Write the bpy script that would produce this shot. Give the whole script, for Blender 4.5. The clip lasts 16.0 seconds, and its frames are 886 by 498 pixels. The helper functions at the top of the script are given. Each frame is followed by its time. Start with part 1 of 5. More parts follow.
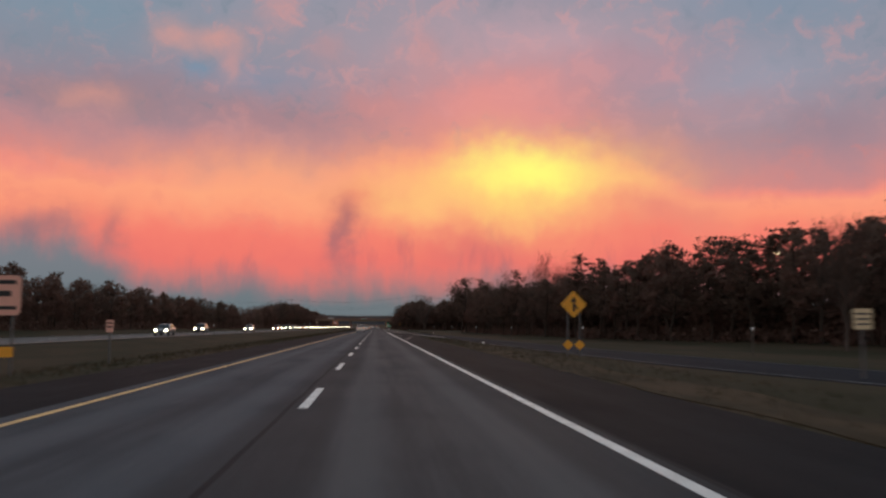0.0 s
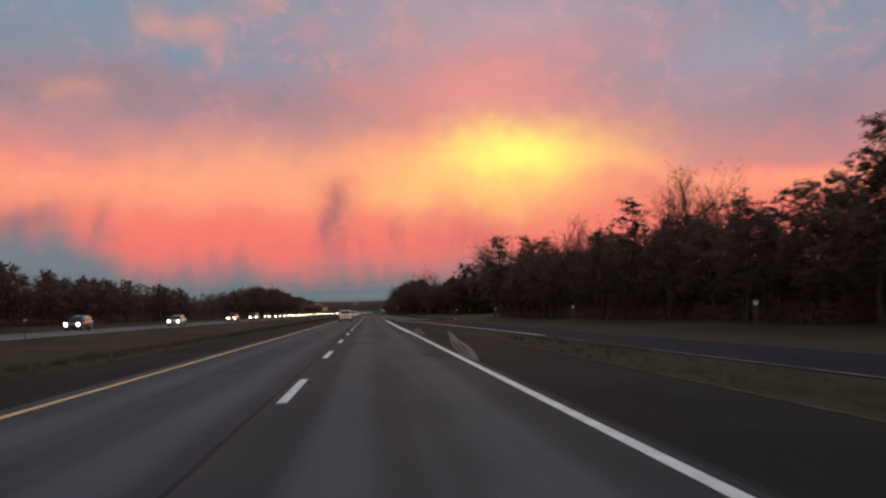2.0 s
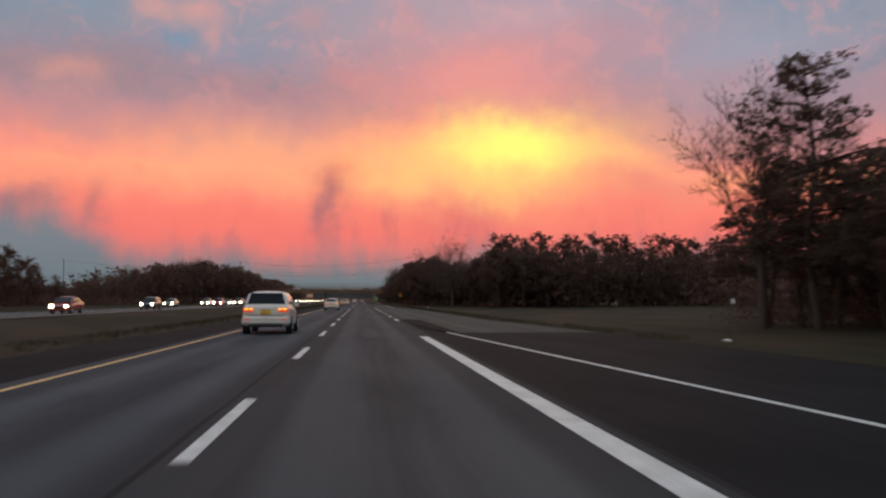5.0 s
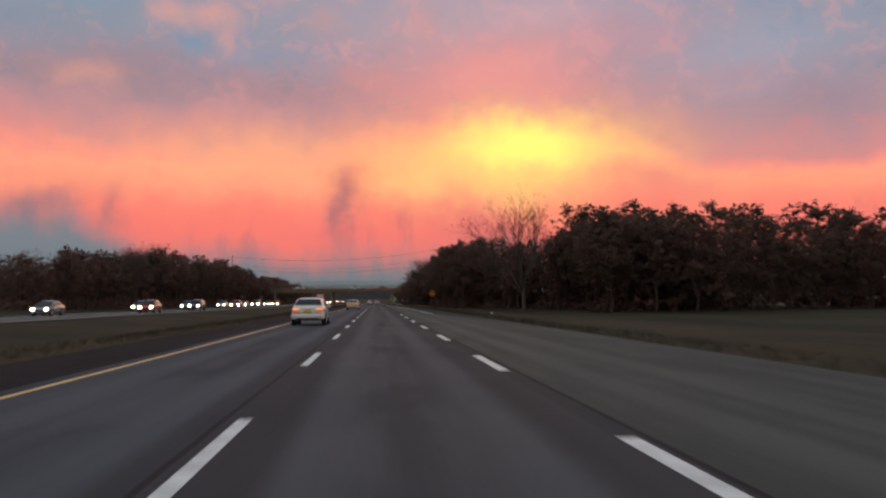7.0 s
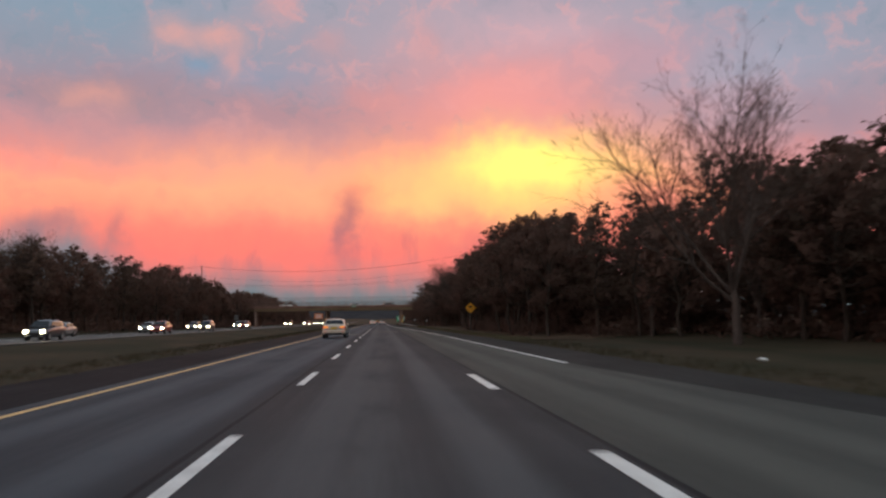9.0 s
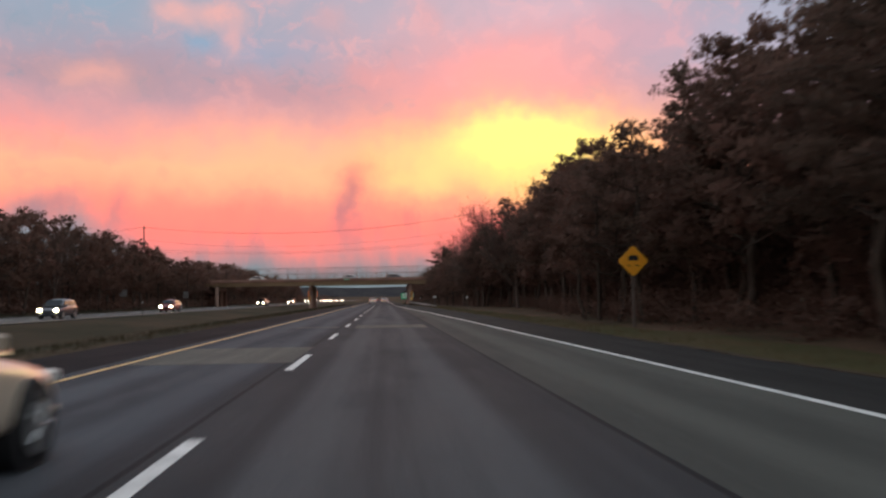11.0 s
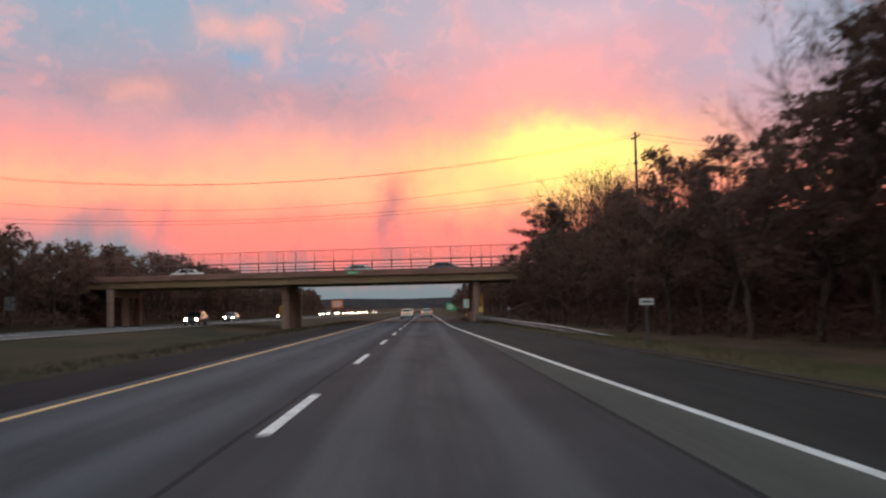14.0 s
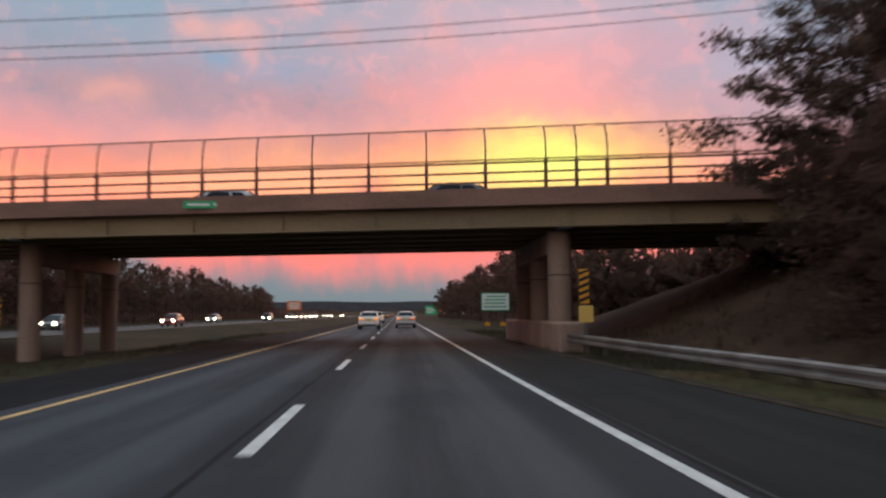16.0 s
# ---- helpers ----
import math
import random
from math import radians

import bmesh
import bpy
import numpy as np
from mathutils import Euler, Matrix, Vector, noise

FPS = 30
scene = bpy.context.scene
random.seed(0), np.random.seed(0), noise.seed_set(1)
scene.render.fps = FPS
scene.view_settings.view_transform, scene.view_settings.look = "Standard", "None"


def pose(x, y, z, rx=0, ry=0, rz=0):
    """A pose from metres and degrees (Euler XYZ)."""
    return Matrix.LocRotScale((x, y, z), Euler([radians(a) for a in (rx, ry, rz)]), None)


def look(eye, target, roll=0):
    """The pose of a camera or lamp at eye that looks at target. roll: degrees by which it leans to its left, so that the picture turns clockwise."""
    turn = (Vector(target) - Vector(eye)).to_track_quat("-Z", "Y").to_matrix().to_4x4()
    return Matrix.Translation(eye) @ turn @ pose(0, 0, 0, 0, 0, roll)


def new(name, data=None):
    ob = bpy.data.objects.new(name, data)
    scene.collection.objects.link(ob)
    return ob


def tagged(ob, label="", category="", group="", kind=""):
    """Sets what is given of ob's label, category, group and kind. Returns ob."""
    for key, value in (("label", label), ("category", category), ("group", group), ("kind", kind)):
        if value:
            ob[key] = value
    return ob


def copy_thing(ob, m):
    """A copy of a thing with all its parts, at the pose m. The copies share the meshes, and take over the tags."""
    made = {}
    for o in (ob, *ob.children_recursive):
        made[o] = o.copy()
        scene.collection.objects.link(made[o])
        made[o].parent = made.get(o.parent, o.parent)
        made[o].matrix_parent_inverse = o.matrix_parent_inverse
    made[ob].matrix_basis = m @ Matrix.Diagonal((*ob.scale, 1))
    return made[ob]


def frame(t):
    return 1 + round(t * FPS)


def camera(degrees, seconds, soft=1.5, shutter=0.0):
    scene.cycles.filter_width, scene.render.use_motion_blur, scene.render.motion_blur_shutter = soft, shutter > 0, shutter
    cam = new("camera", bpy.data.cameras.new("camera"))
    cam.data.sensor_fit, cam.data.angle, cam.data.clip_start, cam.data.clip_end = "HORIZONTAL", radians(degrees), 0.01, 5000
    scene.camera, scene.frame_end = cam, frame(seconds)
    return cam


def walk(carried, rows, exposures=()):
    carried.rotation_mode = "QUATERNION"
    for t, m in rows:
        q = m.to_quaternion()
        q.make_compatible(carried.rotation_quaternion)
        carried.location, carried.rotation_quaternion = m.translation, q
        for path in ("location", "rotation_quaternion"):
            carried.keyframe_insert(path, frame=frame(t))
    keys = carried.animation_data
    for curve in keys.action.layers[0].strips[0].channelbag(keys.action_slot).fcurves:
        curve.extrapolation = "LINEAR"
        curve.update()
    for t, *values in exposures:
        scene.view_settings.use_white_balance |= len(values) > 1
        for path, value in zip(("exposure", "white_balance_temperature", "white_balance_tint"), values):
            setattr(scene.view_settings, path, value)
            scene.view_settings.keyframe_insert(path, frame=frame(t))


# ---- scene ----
cam = camera(53.57, 16.0, soft=2.3, shutter=0.35)
ROWS = [
    (0.0, 1.105, -1.642, 1.265, 95.069, -0.335, -4.368),
    (0.5, 1.092, 13.864, 1.265, 94.859, 0.084, -3.744),
    (1.0, 1.110, 29.722, 1.265, 94.613, 0.252, -4.307),
    (1.5, 1.145, 44.828, 1.265, 92.802, 0.462, -5.309),
    (2.0, 1.262, 60.364, 1.265, 93.985, 1.382, -4.804),
    (2.5, 1.223, 75.474, 1.265, 92.368, 0.934, -5.523),
    (3.0, 1.255, 90.911, 1.265, 92.638, 0.296, -5.848),
    (3.5, 1.268, 106.213, 1.265, 94.318, 0.900, -5.424),
    (4.0, 1.319, 121.068, 1.265, 94.042, 0.114, -5.640),
    (6.5, 1.394, 198.581, 1.265, 92.939, 0.052, -4.831),
    (7.0, 1.397, 214.199, 1.265, 93.369, 0.263, -4.369),
    (7.5, 1.509, 228.887, 1.265, 95.333, 1.293, -4.612),
    (8.0, 1.547, 243.565, 1.265, 95.010, 0.850, -4.334),
    (10.5, 1.735, 322.533, 1.265, 93.917, 0.517, -3.875),
    (11.0, 1.726, 337.551, 1.265, 93.183, 0.792, -3.850),
    (11.5, 1.721, 352.345, 1.265, 94.491, 0.351, -1.928),
    (12.0, 1.755, 368.089, 1.265, 94.338, -0.162, -0.569),
    (12.5, 1.714, 383.593, 1.265, 94.952, -1.033, -1.442),
    (13.0, 1.730, 400.176, 1.265, 93.432, -1.264, -1.088),
    (13.5, 1.727, 414.321, 1.265, 93.306, 0.532, -1.299),
    (14.0, 1.693, 429.675, 1.265, 93.956, 1.048, -1.170),
    (14.5, 1.700, 445.800, 1.265, 94.044, -0.152, -1.090),
    (15.0, 1.558, 460.955, 1.265, 93.713, -0.011, -1.204),
    (15.5, 1.484, 476.311, 1.265, 94.077, 0.378, -1.740),
    (16.0, 1.398, 491.777, 1.265, 94.204, 0.423, -2.841),
]
EXPOSURE = [(0.0, 0.0), (4.0, 0.10), (8.0, 0.18), (10.5, 0.50), (11.0, 0.57), (12.0, 0.64), (14.0, 0.60), (15.0, 0.58), (16.0, 0.54)]
walk(cam, [(t, pose(x, y, z, a, b, c)) for t, x, y, z, a, b, c in ROWS], EXPOSURE)


# ---- node helpers ----
def lin(r, g, b):
    """A linear colour from 0..255 display values."""
    return tuple((c / 255 / 12.92 if c / 255 <= 0.04045 else ((c / 255 + 0.055) / 1.055) ** 2.4) for c in (r, g, b)) + (1,)


class Net:
    """Short forms for building a node tree."""

    def __init__(self, tree):
        self.tree = tree

    def add(self, kind):
        return self.tree.nodes.new(kind)

    def link(self, value, socket):
        if hasattr(value, "is_linked"):
            self.tree.links.new(value, socket)
        else:
            socket.default_value = value

    def math(self, op, a, b=0.0, c=0.0, clamp=False):
        n = self.add("ShaderNodeMath")
        n.operation, n.use_clamp = op, clamp
        for i, v in enumerate((a, b, c)):
            self.link(v, n.inputs[i])
        return n.outputs[0]

    def step(self, x, lo, hi, a=0.0, b=1.0):
        n = self.add("ShaderNodeMapRange")
        n.interpolation_type = "SMOOTHSTEP"
        for i, v in enumerate((x, lo, hi, a, b)):
            self.link(v, n.inputs[i])
        return n.outputs[0]

    def mix(self, f, a, b, how="MIX"):
        n = self.add("ShaderNodeMix")
        n.data_type, n.blend_type = "RGBA", how
        self.link(f, n.inputs[0])
        self.link(a, n.inputs[6])
        self.link(b, n.inputs[7])
        return n.outputs[2]

    def noise(self, vec, scale, detail=4.0, rough=0.5, distort=0.0):
        n = self.add("ShaderNodeTexNoise")
        self.link(vec, n.inputs["Vector"])
        for k, v in (("Scale", scale), ("Detail", detail), ("Roughness", rough), ("Distortion", distort)):
            n.inputs[k].default_value = v
        return n.outputs["Fac"]

    def xyz(self, x, y, z):
        n = self.add("ShaderNodeCombineXYZ")
        for i, v in enumerate((x, y, z)):
            self.link(v, n.inputs[i])
        return n.outputs[0]

    def ramp(self, f, stops):
        n = self.add("ShaderNodeValToRGB")
        e = n.color_ramp.elements
        while len(e) < len(stops):
            e.new(0.5)
        for i, (p, c) in enumerate(stops):
            e[i].position, e[i].color = p, c
        self.link(f, n.inputs[0])
        return n.outputs[0]


# ---- world: dusk sky with lit cloud bands ----
def make_sky():
    w = bpy.data.worlds.new("sky")
    scene.world = w
    w.use_nodes = True
    t = w.node_tree
    t.nodes.clear()
    n = Net(t)
    co = n.add("ShaderNodeTexCoord").outputs["Generated"]
    sep = n.add("ShaderNodeSeparateXYZ")
    n.link(co, sep.inputs[0])
    x, y, z = sep.outputs
    az = n.math("MULTIPLY", n.math("ARCTAN2", x, y), 57.2958)
    el = n.math("MULTIPLY", n.math("ARCSINE", z), 57.2958)
    # soft cloud shapes come from bending the directions with noise
    wide = n.xyz(n.math("MULTIPLY", az, 0.6), el, 3.0)
    flat = n.xyz(az, el, 0.0)
    other = n.xyz(az, el, 40.0)
    tall = n.xyz(az, n.math("MULTIPLY", el, 0.35), 7.0)

    def sway(value, amount):
        return n.math("MULTIPLY", n.math("SUBTRACT", value, 0.5), amount)

    big = n.noise(wide, 0.14, 3.0, 0.5, 0.2)
    na, nb = n.noise(flat, 0.22, 3.0, 0.5), n.noise(other, 0.22, 3.0, 0.5)
    fa, fb = n.noise(flat, 0.75, 4.0, 0.55), n.noise(other, 0.75, 4.0, 0.55)
    virga = n.noise(tall, 0.45, 4.0, 0.55, 0.3)
    wa = n.math("ADD", n.math("ADD", az, sway(na, 5.0)), sway(fa, 1.8))
    we = n.math("ADD", n.math("ADD", el, sway(nb, 2.6)), sway(fb, 1.3))
    # the lit band's upper edge sinks to the right
    sink = n.math("SUBTRACT", n.math("ADD", n.step(az, 11.0, 25.0, 0.0, 3.6), n.step(az, 4.0, -6.0, 0.0, 1.9)), n.step(n.math("ABSOLUTE", n.math("SUBTRACT", az, 8.0)), 2.0, 9.0, 0.7, 0.0))
    e = n.math("ADD", we, n.math("MULTIPLY", sink, n.step(el, 6.0, 9.0)))
    e = n.math("ADD", e, sway(big, 1.6))
    f = n.math("DIVIDE", n.math("ADD", e, 5.0), 50.0, clamp=True)
    stops = [(-5, (230, 115, 109)), (4.2, (236, 116, 109)), (5.6, (244, 124, 111)), (8.0, (251, 147, 119)), (10.2, (252, 154, 125)), (11.2, (240, 140, 128)), (12.2, (208, 134, 134)), (14.8, (174, 135, 145)),
             (19.0, (144, 139, 155)), (27.0, (142, 149, 167)), (36.0, (160, 170, 186)), (45.0, (174, 183, 197))]
    base = n.ramp(f, [((p + 5) / 50, lin(*c)) for p, c in stops])

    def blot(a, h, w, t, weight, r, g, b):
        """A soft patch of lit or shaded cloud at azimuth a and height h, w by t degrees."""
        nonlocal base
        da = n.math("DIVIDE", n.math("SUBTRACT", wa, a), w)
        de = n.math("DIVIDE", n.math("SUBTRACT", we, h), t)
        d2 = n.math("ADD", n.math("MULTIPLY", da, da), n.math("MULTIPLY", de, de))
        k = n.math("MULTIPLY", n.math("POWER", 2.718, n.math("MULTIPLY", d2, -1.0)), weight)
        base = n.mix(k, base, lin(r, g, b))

    # mottled grey and pink texture over the upper cloud
    upper = n.step(el, 10.5, 14.0)
    mott = n.noise(n.xyz(n.math("MULTIPLY", wa, 0.8), we, 11.0), 0.60, 6.0, 0.60)
    base = n.mix(n.math("MULTIPLY", n.math("MULTIPLY", n.step(mott, 0.50, 0.68), upper), 0.62), base, lin(206, 146, 148))
    base = n.mix(n.math("MULTIPLY", n.math("MULTIPLY", n.step(mott, 0.47, 0.30), upper), 0.58), base, lin(120, 132, 148))
    inside = n.math("MULTIPLY", n.step(el, 4.0, 6.0), n.math("SUBTRACT", 1.0, n.step(el, 10.5, 13.0)))
    base = n.mix(n.math("MULTIPLY", n.math("MULTIPLY", n.step(mott, 0.47, 0.30), inside), 0.30), base, lin(230, 128, 118))
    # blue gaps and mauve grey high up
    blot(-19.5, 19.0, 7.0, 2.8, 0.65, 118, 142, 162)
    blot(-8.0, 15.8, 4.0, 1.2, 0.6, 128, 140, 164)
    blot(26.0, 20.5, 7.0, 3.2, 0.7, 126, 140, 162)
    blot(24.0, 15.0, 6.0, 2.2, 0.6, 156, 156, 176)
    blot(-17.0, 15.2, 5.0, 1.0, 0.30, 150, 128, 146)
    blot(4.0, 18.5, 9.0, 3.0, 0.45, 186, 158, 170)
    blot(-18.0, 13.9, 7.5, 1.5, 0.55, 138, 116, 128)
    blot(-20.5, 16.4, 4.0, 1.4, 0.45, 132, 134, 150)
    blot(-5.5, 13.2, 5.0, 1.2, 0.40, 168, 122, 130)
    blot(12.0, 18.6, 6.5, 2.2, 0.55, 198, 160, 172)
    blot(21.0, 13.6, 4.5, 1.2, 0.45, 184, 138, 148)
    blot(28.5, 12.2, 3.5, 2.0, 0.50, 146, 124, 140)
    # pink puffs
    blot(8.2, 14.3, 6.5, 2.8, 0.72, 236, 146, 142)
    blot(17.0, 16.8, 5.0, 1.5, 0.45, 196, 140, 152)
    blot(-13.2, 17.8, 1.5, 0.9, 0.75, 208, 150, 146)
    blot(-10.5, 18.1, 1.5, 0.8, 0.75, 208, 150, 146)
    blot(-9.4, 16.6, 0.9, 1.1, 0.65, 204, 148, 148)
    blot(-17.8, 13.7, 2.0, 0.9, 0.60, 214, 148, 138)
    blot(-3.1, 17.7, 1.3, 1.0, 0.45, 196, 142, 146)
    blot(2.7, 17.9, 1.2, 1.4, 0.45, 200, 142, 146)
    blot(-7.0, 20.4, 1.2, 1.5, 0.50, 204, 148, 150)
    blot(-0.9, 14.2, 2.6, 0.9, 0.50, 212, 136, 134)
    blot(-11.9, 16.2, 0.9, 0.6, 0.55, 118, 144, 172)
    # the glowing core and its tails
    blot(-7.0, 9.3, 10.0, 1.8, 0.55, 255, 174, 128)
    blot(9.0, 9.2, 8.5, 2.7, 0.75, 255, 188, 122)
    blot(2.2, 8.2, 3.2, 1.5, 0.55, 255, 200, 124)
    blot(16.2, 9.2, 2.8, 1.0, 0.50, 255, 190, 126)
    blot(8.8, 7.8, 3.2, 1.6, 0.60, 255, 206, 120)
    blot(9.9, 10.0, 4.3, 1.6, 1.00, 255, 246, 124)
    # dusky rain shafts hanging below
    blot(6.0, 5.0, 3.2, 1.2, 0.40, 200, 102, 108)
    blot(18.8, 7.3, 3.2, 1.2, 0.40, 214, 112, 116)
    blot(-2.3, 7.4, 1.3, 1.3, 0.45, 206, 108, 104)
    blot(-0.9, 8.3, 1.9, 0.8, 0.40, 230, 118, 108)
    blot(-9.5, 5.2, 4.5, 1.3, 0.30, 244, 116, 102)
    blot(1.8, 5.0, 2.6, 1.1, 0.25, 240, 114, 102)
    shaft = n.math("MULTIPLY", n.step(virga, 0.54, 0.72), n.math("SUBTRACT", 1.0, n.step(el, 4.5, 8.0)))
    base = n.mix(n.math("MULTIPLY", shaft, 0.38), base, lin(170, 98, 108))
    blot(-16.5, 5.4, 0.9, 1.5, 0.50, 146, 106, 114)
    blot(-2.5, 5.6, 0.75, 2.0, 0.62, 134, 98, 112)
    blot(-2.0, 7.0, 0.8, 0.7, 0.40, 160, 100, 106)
    # grey-blue air under the ragged edge of the cloud
    ragged = n.math("ADD", n.math("ADD", 2.9, n.step(az, -13.0, -19.5, 0.0, 2.7)), n.math("ADD", sway(virga, 2.4), sway(fb, 1.2)))
    under = n.math("SUBTRACT", 1.0, n.step(n.math("SUBTRACT", el, ragged), -1.7, 1.5))
    air_low = n.mix(n.step(el, 0.0, 5.0), lin(98, 114, 122), lin(116, 122, 132))
    base = n.mix(n.math("MULTIPLY", under, 0.98), base, air_low)
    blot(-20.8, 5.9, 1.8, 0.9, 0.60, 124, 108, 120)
    # away from the sunset the cloud is dull and blue
    back = n.step(n.math("ABSOLUTE", az), 38.0, 110.0)
    dull = n.mix(n.step(el, 0.0, 40.0), lin(178, 152, 150), lin(174, 183, 197))
    base = n.mix(back, base, dull)
    air = n.add("ShaderNodeTexSky")
    air.sky_type, air.sun_disc, air.sun_elevation, air.sun_rotation = "NISHITA", False, radians(0.5), radians(9.5)
    base = n.mix(0.001, base, air.outputs[0], "ADD")
    base = n.mix(1.0, base, (1.0, 1.055, 1.015, 1), "MULTIPLY")
    bg = n.add("ShaderNodeBackground")
    n.link(base, bg.inputs[0])
    bg.inputs[1].default_value = 1.0
    n.link(bg.outputs[0], n.add("ShaderNodeOutputWorld").inputs[0])


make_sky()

# the last glow behind the cloud, very soft
glow = bpy.data.lights.new("sun", "SUN")
glow.energy, glow.angle, glow.color = 0.12, radians(25), (1.0, 0.62, 0.42)
sun = new("sun", glow)
sun.matrix_world = look((0, 0, 60), (-9.8, -60, 49))


# ---- materials ----
def surface(name, color, rough=0.7, metal=0.0, other=None, scale=2.0, fine=40.0, vary=0.25, bump=0.15, stretch=(1, 1, 1), space="Object", spec=0.5, jitter=0.0):
    """A material with two scales of variation and fine relief."""
    m = bpy.data.materials.new(name)
    m.use_nodes = True
    n = Net(m.node_tree)
    b = m.node_tree.nodes["Principled BSDF"]
    c0 = tuple(color) + (1,)
    c1 = tuple(other) + (1,) if other else tuple(v * (1 - vary) for v in color) + (1,)
    co = n.add("ShaderNodeTexCoord").outputs[space] if space != "World" else n.add("ShaderNodeNewGeometry").outputs["Position"]
    mp = n.add("ShaderNodeMapping")
    n.link(co, mp.inputs[0])
    mp.inputs["Scale"].default_value = stretch
    big = n.noise(mp.outputs[0], scale, 5.0, 0.6)
    small = n.noise(co, fine, 3.0, 0.6)
    col = n.mix(n.step(big, 0.32, 0.68), c0, c1)
    grain = n.mix(n.step(small, 0.25, 0.75), (0.78, 0.78, 0.78, 1), (1.22, 1.22, 1.22, 1))
    col = n.mix(min(1.0, vary * 3), col, grain, "MULTIPLY")
    if jitter:
        r = n.add("ShaderNodeObjectInfo").outputs["Random"]
        col = n.mix(1.0, col, n.mix(r, (1 - jitter,) * 3 + (1,), (1 + jitter,) * 3 + (1,)), "MULTIPLY")
    n.link(col, b.inputs["Base Color"])
    n.link(n.math("ADD", rough - 0.08, n.math("MULTIPLY", small, 0.16), clamp=True), b.inputs["Roughness"])
    b.inputs["Metallic"].default_value = metal
    b.inputs["Specular IOR Level"].default_value = spec
    if bump:
        bp = n.add("ShaderNodeBump")
        bp.inputs["Strength"].default_value = bump
        bp.inputs["Distance"].default_value = 0.02
        n.link(small, bp.inputs["Height"])
        n.link(bp.outputs[0], b.inputs["Normal"])
    return m


def foliage(name, color, other, **more):
    """Thin leaves: part of the light passes through."""
    m = surface(name, color, 0.9, other=other, vary=0.22, bump=0, spec=0.05, **more)
    n = Net(m.node_tree)
    b = m.node_tree.nodes["Principled BSDF"]
    out = m.node_tree.nodes["Material Output"]
    thin = n.add("ShaderNodeBsdfTranslucent")
    n.link(b.inputs["Base Color"].links[0].from_socket, thin.inputs[0])
    mix = n.add("ShaderNodeMixShader")
    mix.inputs[0].default_value = 0.45
    n.link(b.outputs[0], mix.inputs[1])
    n.link(thin.outputs[0], mix.inputs[2])
    n.link(mix.outputs[0], out.inputs[0])
    return m


def lamp(name, color, strength, base=(0.8, 0.8, 0.8)):
    m = bpy.data.materials.new(name)
    m.use_nodes = True
    b = m.node_tree.nodes["Principled BSDF"]
    b.inputs["Base Color"].default_value = tuple(base) + (1,)
    b.inputs["Emission Color"].default_value = tuple(color) + (1,)
    b.inputs["Emission Strength"].default_value = strength
    b.inputs["Roughness"].default_value = 0.3
    return m


